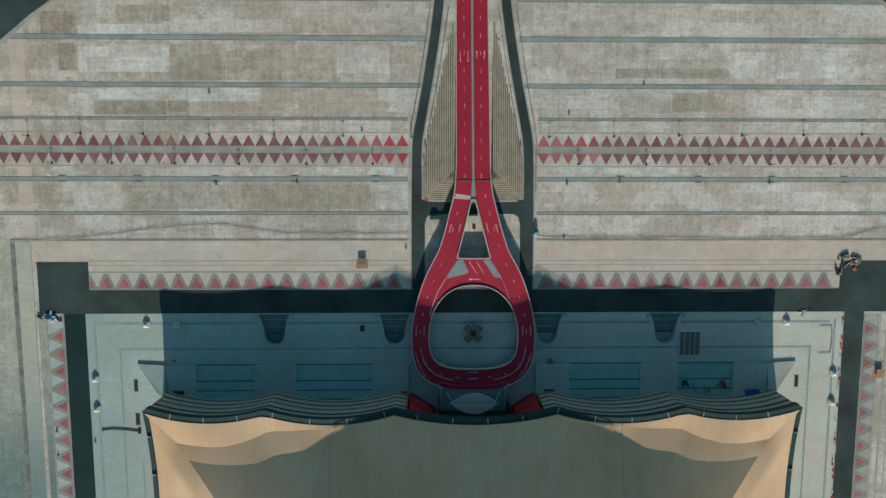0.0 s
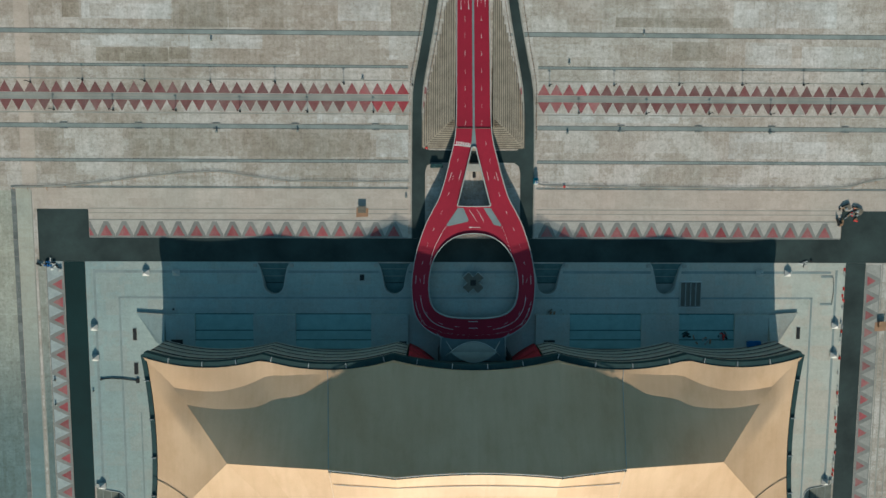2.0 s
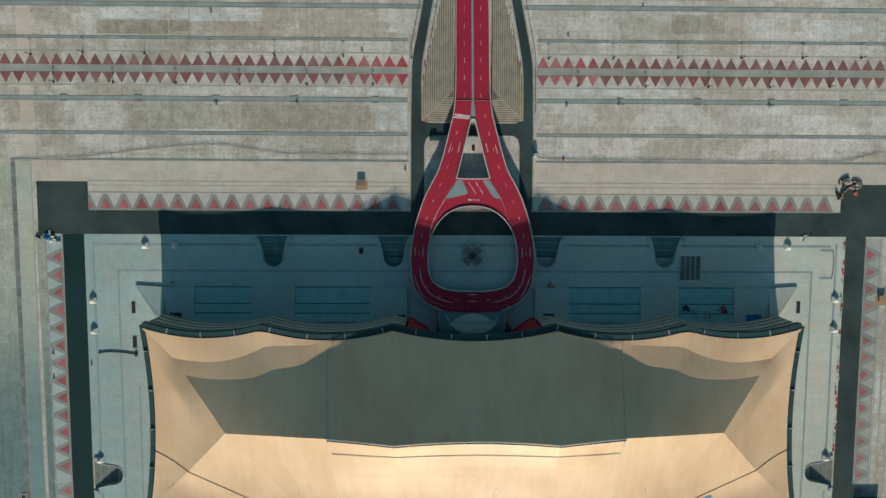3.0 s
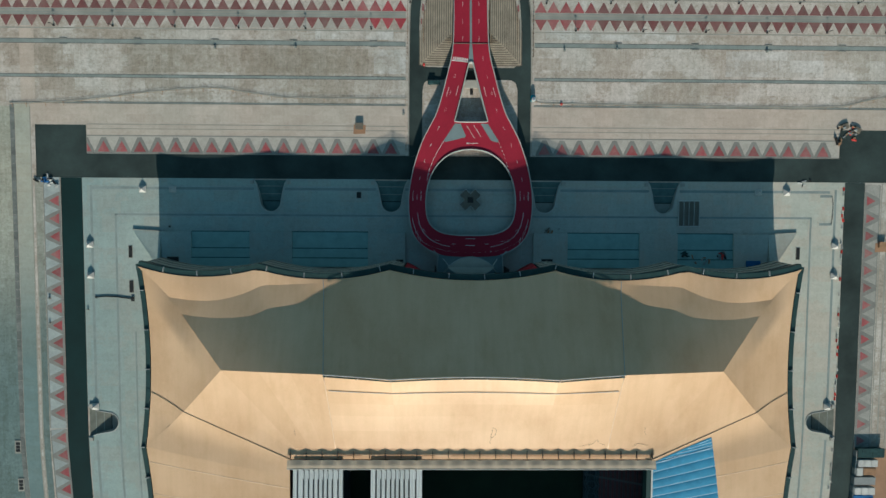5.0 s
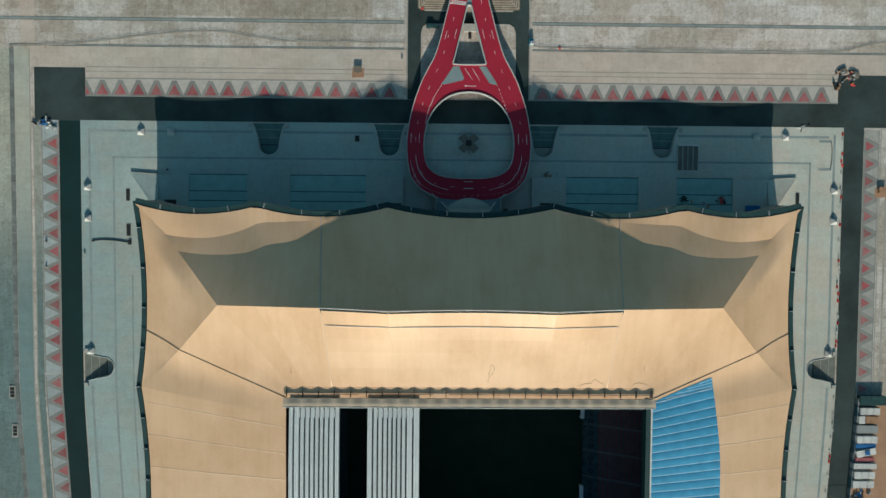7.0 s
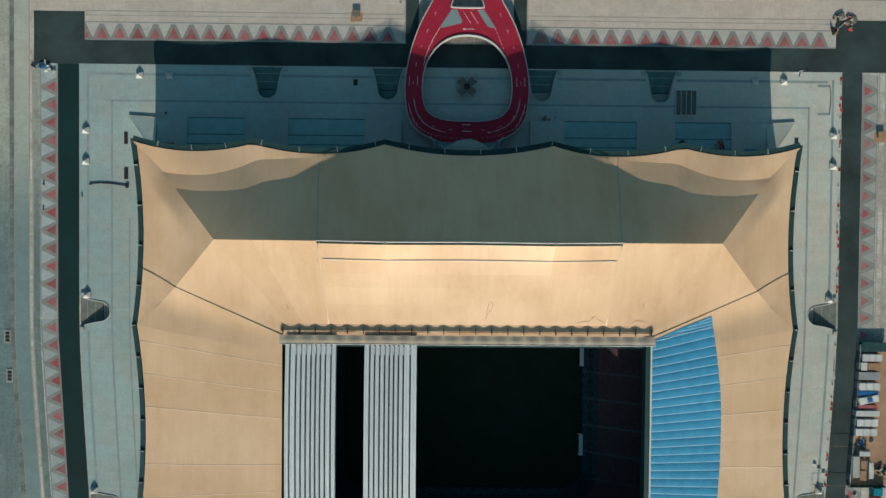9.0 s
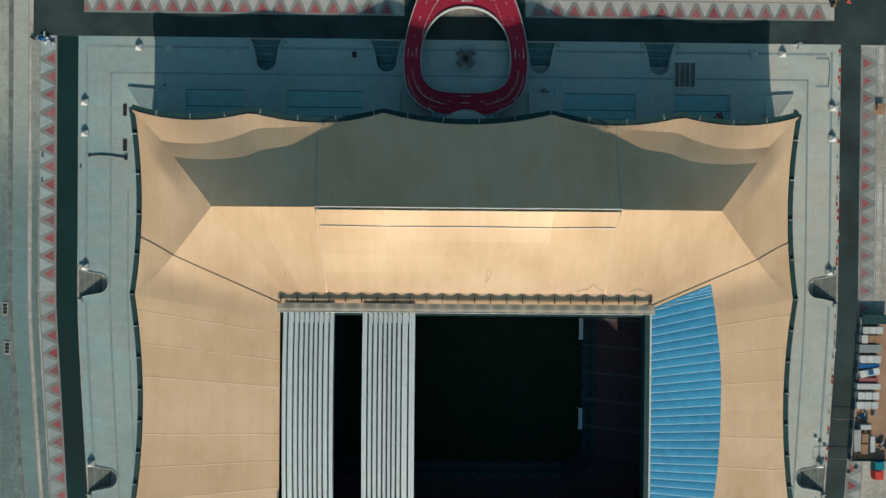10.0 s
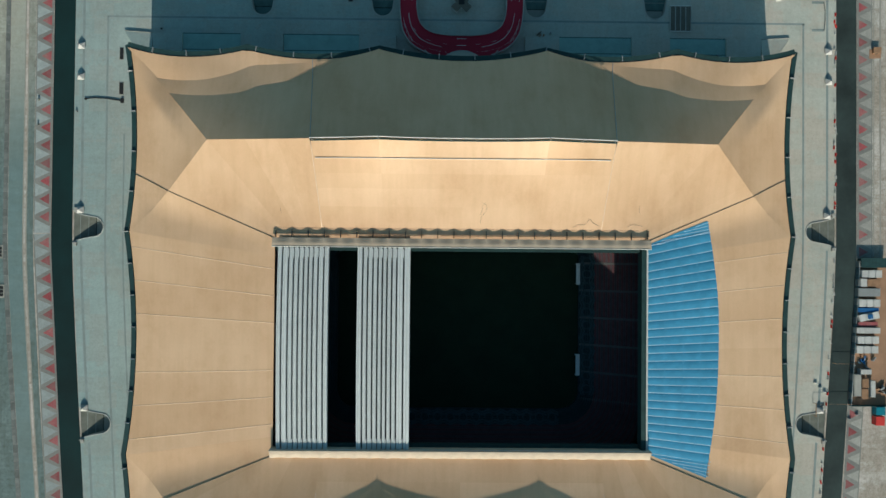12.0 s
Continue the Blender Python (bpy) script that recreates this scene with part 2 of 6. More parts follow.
M_KERBBLOCK = plain("weathered_kerb_block", (0.19, 0.20, 0.185), 0.9, 0, 0.25, 0.3, 2, per_object=0.3)
M_STONE = plain("terrace_stone", (0.36, 0.31, 0.235), 0.9, 0, 0.2, 0.3, 2)
M_STONE2 = plain("terrace_riser_stone", (0.15, 0.13, 0.10), 0.9, 0, 0.2, 0.3, 2)
M_ROOF = fabric("tent_fabric", (0.70, 0.480, 0.295), (0.625, 0.412, 0.241))
M_BEAM = plain("pale_gutter_fabric", (0.50, 0.41, 0.30), 0.7, 0, 0.08, 0.4, 3)
M_DARK = plain("dark_green_edge", (0.022, 0.05, 0.048), 0.6, 0, 0.2, 0.3, 2)
M_STRIPE_L = plain("pale_wall_stripe", (0.42, 0.36, 0.29), 0.8, 0, 0.1, 0.3, 2)
M_STRIPE_D = plain("black_wall_stripe", (0.02, 0.02, 0.022), 0.8, 0, 0.1, 0.3, 2)
M_WALLRED = plain("red_wall_stripe", (0.36, 0.02, 0.03), 0.8, 0, 0.1, 0.3, 2)
M_STEEL = plain("galvanised_steel", (0.45, 0.45, 0.44), 0.45, 0.6, 0.1, 0.5, 4)
M_PALEMETAL = plain("pale_painted_steel", (0.62, 0.60, 0.55), 0.5, 0, 0.1, 0.5, 4)
M_MEMB = plain("white_membrane", (0.66, 0.68, 0.665), 0.5, 0, 0.05, 0.2, 2)
M_GAP = plain("dark_gap", (0.02, 0.028, 0.028), 0.8, 0, 0.2, 0.3, 2)
M_BLUE = plain("blue_sheeting", (0.092, 0.305, 0.49), 0.4, 0, 0.12, 0.25, 1.2, per_object=0.12)
M_BLUEJOINT = plain("pale_blue_joint", (0.115, 0.325, 0.50), 0.5, 0, 0.15, 0.3, 2)
M_BLUERIB = plain("pale_blue_rib", (0.42, 0.58, 0.69), 0.5, 0, 0.1, 0.3, 2)
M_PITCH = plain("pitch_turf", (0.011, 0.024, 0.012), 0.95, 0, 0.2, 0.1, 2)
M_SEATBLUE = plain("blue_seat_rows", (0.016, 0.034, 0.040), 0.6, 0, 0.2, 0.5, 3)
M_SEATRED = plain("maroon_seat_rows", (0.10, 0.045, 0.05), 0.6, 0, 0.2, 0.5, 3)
# darker rows: the shading of the steps put into the seat colour
M_SEATSHADE = plain("step_shaded_seat_rows", (0.075, 0.058, 0.064), 0.6, 0, 0.2, 0.5, 3)
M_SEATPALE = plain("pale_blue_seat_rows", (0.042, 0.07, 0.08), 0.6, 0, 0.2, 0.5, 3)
M_CONC = plain("raw_concrete", (0.36, 0.35, 0.31), 0.9, 0, 0.15, 0.15, 2)
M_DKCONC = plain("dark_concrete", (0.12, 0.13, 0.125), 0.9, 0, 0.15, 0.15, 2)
M_BLACK = plain("black_paint", (0.02, 0.02, 0.02), 0.6, 0, 0.2, 0.5, 3)
M_DIRT = plain("brown_dirt", (0.33, 0.2, 0.12), 0.95, 0, 0.2, 0.08, 1.5)
M_BOXWHITE = plain("white_container_paint", (0.62, 0.61, 0.57), 0.5, 0, 0.1, 0.3, 2, per_object=0.2)
M_BOXBLUE = plain("blue_tarpaulin", (0.03, 0.12, 0.3), 0.6, 0, 0.2, 0.3, 2)
M_BOXGREY = plain("grey_container_paint", (0.28, 0.29, 0.28), 0.5, 0, 0.1, 0.3, 2)
M_BOXRED = plain("bright_red_paint", (0.55, 0.05, 0.04), 0.5, 0, 0.1, 0.3, 2)
M_BOXTEAL = plain("teal_paint", (0.03, 0.2, 0.26), 0.5, 0, 0.1, 0.3, 2)
M_WOOD = plain("weathered_timber", (0.3, 0.18, 0.1), 0.8, 0, 0.2, 0.5, 4)
M_RUST = plain("rusty_pipe", (0.58, 0.38, 0.22), 0.7, 0, 0.3, 0.5, 3)
M_TRI_DUSK = dusty("dusky_red_paving", (0.20, 0.070, 0.068), (0.29, 0.255, 0.22), 0.25)
# shaded copy of the ramp coat: the shade's teal is in the colour
M_BAY = plain("shaded_ramp_coating", (0.09, 0.145, 0.138), 0.9, 0, 0.2, 0.3, 2)
M_BAYFLOOR = plain("olive_bay_floor", (0.25, 0.265, 0.23), 0.9, 0, 0.15, 0.2, 2)
M_DKARM = plain("dark_grey_panel", (0.13, 0.12, 0.095), 0.7, 0, 0.15, 0.3, 2)
M_HOARD = plain("slate_hoarding", (0.10, 0.15, 0.17), 0.6, 0, 0.2, 0.3, 2)
M_SEAM = plain("fabric_seam", (0.70, 0.51, 0.34), 0.7, 0, 0.08, 0.4, 3)
M_LINE = plain("teal_grey_band", (0.24, 0.28, 0.27), 0.9, 0, 0.15, 0.15, 2)
# sunlit copy of the same ramp coat
M_BAYLIT = plain("sunlit_ramp_coating", (0.15, 0.16, 0.135), 0.9, 0, 0.2, 0.3, 2)
M_KIOSK = plain("kiosk_fabric", (0.45, 0.44, 0.41), 0.7, 0, 0.1, 0.3, 2)
M_TERR = plain("blue_green_terrace", (0.28, 0.41, 0.38), 0.9, 0, 0.12, 0.2, 2)
M_GREEN = plain("dark_green_net", (0.022, 0.055, 0.056), 0.9, 0, 0.3, 0.5, 4)


# ---------------------------------------------------------------- mesh helpers
def link_mesh(name, bm, mats):
    me = bpy.data.meshes.new(name)
    bm.normal_update()
    bm.to_mesh(me)
    bm.free()
    for m in mats if isinstance(mats, (list, tuple)) else [mats]:
        me.materials.append(m)
    return new(name, me)


def thing(name, bm, mats, label, category, group="", kind=""):
    return tagged(link_mesh(name, bm, mats), label, category, group, kind)


def part(name, bm, mats, parent, label=""):
    ob = link_mesh(name, bm, mats)
    ob.parent = parent
    return tagged(ob, label)


def base(name, x, y, z, label, category, group="", kind=""):
    ob = new(name)
    ob.empty_display_size = 1.0
    ob.location = (x, y, z)
    return tagged(ob, label, category, group, kind)


def share(name, me, parent, m=None):
    ob = new(name, me)
    ob.parent = parent
    if m is not None:
        ob.matrix_basis = m
    return ob


def add_box(bm, x0, x1, y0, y1, z0, z1, mat=0):
    vs = [bm.verts.new(p) for p in ((x0, y0, z0), (x1, y0, z0), (x1, y1, z0), (x0, y1, z0), (x0, y0, z1), (x1, y0, z1), (x1, y1, z1), (x0, y1, z1))]
    for q in ((3, 2, 1, 0), (4, 5, 6, 7), (0, 1, 5, 4), (1, 2, 6, 5), (2, 3, 7, 6), (3, 0, 4, 7)):
        bm.faces.new([vs[i] for i in q]).material_index = mat
    return bm


def box(x0, x1, y0, y1, z0, z1, bevel=0.0):
    bm = add_box(bmesh.new(), x0, x1, y0, y1, z0, z1)
    if bevel:
        bmesh.ops.bevel(bm, geom=bm.edges[:], offset=bevel, segments=1, affect="EDGES")
    return bm


def add_prism(bm, loop, z0, z1, holes=(), mat=0, side=None):
    """A flat slab over a plan outline (with holes); z0, z1 may be functions of x, y."""
    side = mat if side is None else side
    lo = z0 if callable(z0) else (lambda a, b: z0)
    hi = z1 if callable(z1) else (lambda a, b: z1)
    loops = [list(loop)] + [list(h) for h in holes]
    flat = [p for l in loops for p in l]
    tris = geometry.tessellate_polygon([[Vector((*p, 0)) for p in l] for l in loops])
    top = [bm.verts.new((*p, hi(*p))) for p in flat]
    bot = [bm.verts.new((*p, lo(*p))) for p in flat]
    for a, b, c in tris:
        n = (flat[b][0] - flat[a][0]) * (flat[c][1] - flat[a][1]) - (flat[b][1] - flat[a][1]) * (flat[c][0] - flat[a][0])
        if abs(n) < 1e-9:
            continue
        if n < 0:
            b, c = c, b
        bm.faces.new((top[a], top[b], top[c])).material_index = mat
        bm.faces.new((bot[a], bot[c], bot[b])).material_index = mat
    k = 0
    for i, l in enumerate(loops):
        area = sum(l[j - 1][0] * l[j][1] - l[j][0] * l[j - 1][1] for j in range(len(l)))
        for j in range(len(l)):
            a, b = k + j, k + (j + 1) % len(l)
            if (area < 0) != (i > 0):
                a, b = b, a
            bm.faces.new((bot[a], bot[b], top[b], top[a])).material_index = side
        k += len(l)
    return bm


def prism(loop, z0, z1, holes=(), mat=0, side=None):
    return add_prism(bmesh.new(), loop, z0, z1, holes, mat, side)


def rect(x0, x1, y0, y1):
    return [(x0, y0), (x1, y0), (x1, y1), (x0, y1)]


def add_tube(bm, pts, r, sides=6, mat=0, r2=None):
    rings = []
    for i, p in enumerate(pts):
        p = Vector(p)
        a, b = Vector(pts[max(i - 1, 0)]), Vector(pts[min(i + 1, len(pts) - 1)])
        d = (b - a).normalized()
        u = d.cross(Vector((0, 0, 1)) if abs(d.z) < 0.9 else Vector((1, 0, 0))).normalized()
        v = d.cross(u)
        rr = r if r2 is None else r + (r2 - r) * i / (len(pts) - 1)
        rings.append([bm.verts.new(p + rr * (math.cos(k * math.tau / sides) * u + math.sin(k * math.tau / sides) * v)) for k in range(sides)])
    for a, b in zip(rings, rings[1:]):
        for k in range(sides):
            bm.faces.new((a[k], a[(k + 1) % sides], b[(k + 1) % sides], b[k])).material_index = mat
    bm.faces.new(rings[0][::-1]).material_index = mat
    bm.faces.new(rings[-1]).material_index = mat
    return bm


def tube(pts, r, sides=6, r2=None):
    return add_tube(bmesh.new(), pts, r, sides, 0, r2)


def add_strip(bm, line, w, z0, z1, mat=0):
    """A band of width w along a plan line, with thickness; z may depend on place."""
    lo = z0 if callable(z0) else (lambda a, b: z0)
    hi = z1 if callable(z1) else (lambda a, b: z1)
    secs = []
    n = len(line)
    for i in range(n):
        a, b = line[max(i - 1, 0)], line[min(i + 1, n - 1)]
        dx, dy = b[0] - a[0], b[1] - a[1]
        q = math.hypot(dx, dy) or 1
        nx, ny = -dy / q, dx / q
        x, y = line[i]
        ww = w[i] if isinstance(w, (list, tuple)) else w
        l, r = (x + nx * ww / 2, y + ny * ww / 2), (x - nx * ww / 2, y - ny * ww / 2)
        secs.append([bm.verts.new((*l, lo(*l))), bm.verts.new((*r, lo(*r))), bm.verts.new((*r, hi(*r))), bm.verts.new((*l, hi(*l)))])
    for a, b in zip(secs, secs[1:]):
        for k in range(4):
            bm.faces.new((a[k], a[(k + 1) % 4], b[(k + 1) % 4], b[k])).material_index = mat
    bm.faces.new(secs[0][::-1]).material_index = mat
    bm.faces.new(secs[-1]).material_index = mat
    return bm


def strip(line, w, z0, z1):
    return add_strip(bmesh.new(), line, w, z0, z1)


def smooth_line(pts, n=8):
    """A Catmull-Rom line through plan points."""
    out = []
    for i in range(len(pts) - 1):
        p0, p1, p2, p3 = (Vector(pts[max(0, min(len(pts) - 1, i + k))]) for k in (-1, 0, 1, 2))
        for k in range(n):
            t = k / n
            out.append(tuple(0.5 * (2 * p1 + (p2 - p0) * t + (2 * p0 - 5 * p1 + 4 * p2 - p3) * t * t + (3 * p1 - p0 - 3 * p2 + p3) * t ** 3)))
    out.append(tuple(pts[-1]))
    return out


def grid_mesh(bm, rows, mat=0):
    """A sheet through rows of points."""
    vs = [[bm.verts.new(p) for p in r] for r in rows]
    for a, b in zip(vs, vs[1:]):
        for i in range(len(a) - 1):
            f = bm.faces.new((a[i], a[i + 1], b[i + 1], b[i]))
            f.material_index = mat
            f.smooth = True
    return bm


def along(pts, u):
    """The point at u (0 to 1) along a line, by its key numbers: pts is a list of (u, point)."""
    for (a, p), (b, q) in zip(pts, pts[1:]):
        if u <= b + 1e-9:
            return Vector(p).lerp(Vector(q), (u - a) / (b - a))
    return Vector(pts[-1][1])
import itertools


# ---------------------------------------------------------------- ground and roads
YC = -233.0                       # the stadium's east-west axis
PW, PE, PN, PS = -184.5, 181.2, -63.4, -405.0
BEND = -185.0                     # south of here the side roads draw together


def draw(x, y):
    k = max(0.0, BEND - y)
    return x * (1 - 0.000375 * k * k / (k + 25.0))


def run_south(x, y0, y1):
    """A plan line that follows the side roads southwards."""
    ys = [y0] + [BEND - 14.0 * k for k in range(18) if y1 < BEND - 14.0 * k < y0] + [y1]
    return [(draw(x, y), y) for y in ys]


def band(xa, xb, y0, y1):
    """Outline of a strip of ground between two such lines."""
    return run_south(xa, y0, y1) + run_south(xb, y0, y1)[::-1]


def north_bay(cx):
    """Outline of a sunken stair bay that opens to the road north of the platform."""
    side = [(8.0, PN), (6.5, PN - 2.4), (5.5, PN - 6.4), (4.8, PN - 10.6)]
    arc = [(4.8 * math.cos(a), PN - 10.6 - 4.9 * math.sin(a)) for a in (radians(k) for k in range(15, 180, 15))]
    pts = [(-x, y) for x, y in side] + [(-x, y) for x, y in arc] + side[::-1]
    return [(cx + x, y) for x, y in pts]


def side_bay(edge, inward, cy):
    """The same at the platform's long sides; inward: +1 from the west, -1 from the east."""
    return [(draw(edge, cy + x * 0.95) + inward * (PN - y) * 0.93, cy + x * 0.95) for x, y in north_bay(0)]


NBAYS = (-95.4, -37.8, 36.0, 93.5)
WBAYS = (-181.6, -275.0)
EBAYS = (-181.2, -273.4)
outline = [(draw(PW, PS), PS), (draw(PW, PS + 5), PS + 5)]
for cy in WBAYS[::-1]:
    outline += side_bay(PW, 1, cy)
outline += [(PW, PN)]
for cx in NBAYS:
    outline += north_bay(cx)
outline += [(PE, PN)]
for cy in EBAYS:
    outline += side_bay(PE, -1, cy)[::-1]
outline += [(draw(PE, PS), PS)]

BOWL = rect(-112, 112, -318, -158)
ground = thing("ground", prism(rect(-3000, 3000, -3000, 3000), -0.6, 0.0, [band(PW + 0.6, PE - 0.6, PN - 0.6, PS + 4)]), M_LOT,
               "mottled pale concrete ground of the wide parking fields", "ground", kind="structure")
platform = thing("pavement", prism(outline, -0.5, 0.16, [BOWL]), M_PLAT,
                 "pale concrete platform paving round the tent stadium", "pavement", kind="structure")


def sheet(name, loop, z, mat, label, category="road", holes=()):
    return thing(name, prism(loop, -0.05, z, holes), mat, label, category, kind="structure")


# perimeter roads round the platform
sheet("road_north", [(-206, PN), (-206, -38.6), (-182.0, -38.6), (-182.0, -52.1), (-30.0, -52.1), (29.0, -52.1), (178.0, -52.1), (178.0, -38.4),
                     (208, -38.4), (208, PN)], 0.05, M_ASPH, "dark asphalt perimeter road with square corners north of the platform")
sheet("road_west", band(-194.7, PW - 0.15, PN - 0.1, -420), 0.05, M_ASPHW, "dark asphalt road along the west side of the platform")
sheet("road_east", band(PE + 0.15, 191.2, PN - 0.1, -420), 0.05, M_ASPH, "dark asphalt road along the east side of the platform")
sheet("apron_north_west", rect(-208.4, -30.2, -38.4, -28.7), 0.02, M_SAND, "warm pale concrete strip beside the perimeter road", "pavement")
sheet("apron_north_east", rect(29.2, 208.0, -38.4, -28.7), 0.02, M_SAND, "warm pale concrete strip beside the perimeter road", "pavement")
sheet("apron_strip_west", rect(-181.9, -30.2, -43.3, -38.45), 0.02, M_SAND, "warm pale concrete strip along the triangle paving", "pavement")
sheet("apron_strip_east", rect(29.2, 177.8, -43.3, -38.45), 0.02, M_SAND, "warm pale concrete strip along the triangle paving", "pavement")
sheet("apron_west", band(-215.3, -208.5, -28.7, -420), 0.02, M_SANDW, "pale concrete strip beside the perimeter road, vignette tint in its colour", "pavement")
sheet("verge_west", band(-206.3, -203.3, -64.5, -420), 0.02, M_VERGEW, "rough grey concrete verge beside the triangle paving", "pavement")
sheet("paving_west", band(-420, -217.6, -30.0, -420), 0.012, M_PAVEW, "block paving west of the platform, vignette tint in its colour", "pavement")
sheet("lane_west", rect(-212.2, -205.4, -27.6, 70), 0.015, M_SAND, "warm pale concrete lane through the parking field", "pavement")

sheet("parking_field_east", [(29.6, -27.6), (330, -27.6), (330, 130), (14.0, 130), (15.8, 110), (22.8, 52), (28.8, 20)], 0.006, M_LOTE,
      "whitish concrete of the parking field east of the ramp, with brown stains", "pavement")

# service roads either side of the ramp, and the crossing under it
for s, side in ((-1, "west"), (1, "east")):
    inner = smooth_line([(10.7, 110), (14.2, 77), (17.8, 52), (20.8, 35), (23.4, 20), (24.2, 8), (24.0, -4.6)], 5)
    outer = smooth_line([(28.9, -52.05), (28.9, -20), (28.6, 8), (28.0, 20), (25.2, 35), (22.2, 52), (18.5, 77), (15.2, 110)], 5)
    lower = [(23.0, -8.3), (20.8, -10.3), (0.0, -10.5), (0.0, -15.9), (19.6, -16.1), (21.8, -17.6), (22.6, -20.7), (22.8, -52.05)]
    loop = [(s * x - 0.4, y) for x, y in inner + lower + outer]
    loop = [(x - (0.011 * y if s > 0 and y > 0 else 0.0), y) for x, y in loop]
    sheet("service_road_" + side, loop, 0.055 if s < 0 else 0.05, M_ASPH, "dark asphalt service road skirting the ramp embankment")
    edge_line = [(s * (x + 0.3) - 0.4 - (0.011 * y if s > 0 and y > 0 else 0.0), y) for x, y in outer]
    thing("kerb", strip(edge_line, 0.5, 0.0, 0.16), M_DRAIN2, "low grey kerb along the service road", "kerb", "road kerbs", "structure")
    edge_line = [(s * (x - 0.4) - 0.4 - (0.011 * y if s > 0 and y > 0 else 0.0), y) for x, y in inner]
    thing("kerb", strip(edge_line, 0.5, 0.0, 0.16), M_DRAIN2, "low grey kerb along the service road", "kerb", "road kerbs", "structure")

# paved channels that cross the parking fields
CH = "narrow grey paved channel across the parking field"
for y, w, mt in ((82, 1.6, M_DRAIN), (64.6, 2.2, M_DRAIN), (43.4, 2.0, M_DRAIN), (28.2, 1.2, M_DRAIN), (21.9, 0.6, M_DRAIN2), (13.9, 3.0, M_DRAIN2), (6.4, 0.6, M_DRAIN2),
                 (0.35, 2.0, M_DRAIN), (-15.65, 1.4, M_DRAIN), (-28.1, 0.7, M_DRAIN), (-38.2, 0.5, M_DRAIN2), (-40.3, 0.4, M_DRAIN2)):
    for x0, x1 in ((-330, -31), (30, 330)) if y < 40 else ((-330, -17.5 - (110 - y) * 0.09), (16.7 + (110 - y) * 0.09, 330)):
        if y < -37:
            x0, x1 = max(x0, -181.6), min(x1, 177.6)
        if y == -28.1:
            x0 = max(x0, -217.6)
        ob = thing("paving_channel", box(x0, x1, y - w / 2, y + w / 2, -0.05, 0.03), mt, CH, "channel", "paving channels", "structure")
        if mt is M_DRAIN:
            for ya in (y - w / 2 - 0.1, y + w / 2 - 0.12):
                part("channel_edge", box(x0, x1, ya, ya + 0.22, -0.05, 0.037), M_CHEDGE, ob, "dark sealed joint")
for y in (12.75, 13.6, 15.05):
    for x0, x1 in ((-330, -31), (30, 330)):
        thing("paving_line", box(x0, x1, y - 0.12, y + 0.12, -0.02, 0.045), M_DRAIN, "thin dark joint between the rows of triangles", "paving line", "platform lines", "structure")
for x, w, y0, y1 in ((-206.6, 0.5, -64.5, -420), (-208.2, 0.5, -30, -420), (-233.5, 0.6, -30, -420), (199.6, 0.5, -62, -194), (202.8, 0.8, -62, -194), (206.5, 0.5, -62, -194)):
    thing("paving_channel", strip(run_south(x, y0, y1), w, -0.05, 0.03), M_DRAIN2, CH, "channel", "paving channels", "structure")
for y in (43.4, 64.6):
    for s in (-1, 1):
        xi = 12.5 if y > 60 else 18.5
        xj = 10 if y > 60 else 17
        thing("paving_channel", box(min(s * xi, s * xj) - 0.4, max(s * xi, s * xj) - 0.4, y - 0.6, y + 0.6, -0.05, 0.03), M_DRAIN, CH, "channel", "paving channels", "structure")
# stretches that were cast at other times
for x0, x1, y0, y1 in ((-197.3, -181.5, 63.8, 75.7), (-190.0, -182.3, 49.5, 61.8), (-175.4, -142.2, 29.8, 36.1), (-141.9, -133.1, 31.1, 36.2)):
    thing("concrete_patch", box(x0, x1, y0, y1, -0.05, 0.011), M_LOTB, "older brown concrete cast in the parking field", "concrete patch", "concrete patches", "structure")
for x0, x1, y0, y1 in ((-161.9, -116.4, -13.7, -2.4), (-116.0, -48.9, -13.6, -2.3), (-139.5, -114.4, 45.5, 61.8), (-114.0, -88.5, 45.6, 58.7), (-162.9, -139.1, 71.6, 78.8), (-203.5, -195.1, -13.7, -2.4), (66.0, 119.3, 47.1, 51.5), (93.0, 118.7, 32.0, 40.5), (170.4, 186.7, 42.7, 44.7)):
    thing("concrete_patch", box(x0, x1, y0, y1, -0.05, 0.011), M_LOTT, "tan concrete cast with faint streaks in the parking field", "concrete patch", "concrete patches", "structure")
for x0, x1, y0, y1 in ((-180.6, -141.9, 64.5, 70.3), (-181.2, -140.1, 49.0, 60.3), (-182.3, -132.8, 36.8, 41.7), (-39.9, -26.6, 31.5, 43.8), (-63.5, -39.0, 48.9, 61.5), (-132.1, -98.6, 35.9, 41.9), (-46.1, -31.0, -13.6, -2.2), (-73.7, -36.8, 2.3, 6.9), (127.7, 149.7, 30.3, 40.6), (154.6, 193.0, 29.6, 38.9), (121.4, 170.2, 47.3, 59.4), (35.1, 97.1, 3.0, 7.1), (121.6, 168.7, -13.6, -1.5)):
    thing("concrete_patch", box(x0, x1, y0, y1, -0.05, 0.011), M_LOTW, "freshly poured whiter concrete in the parking field", "concrete patch", "concrete patches", "structure")
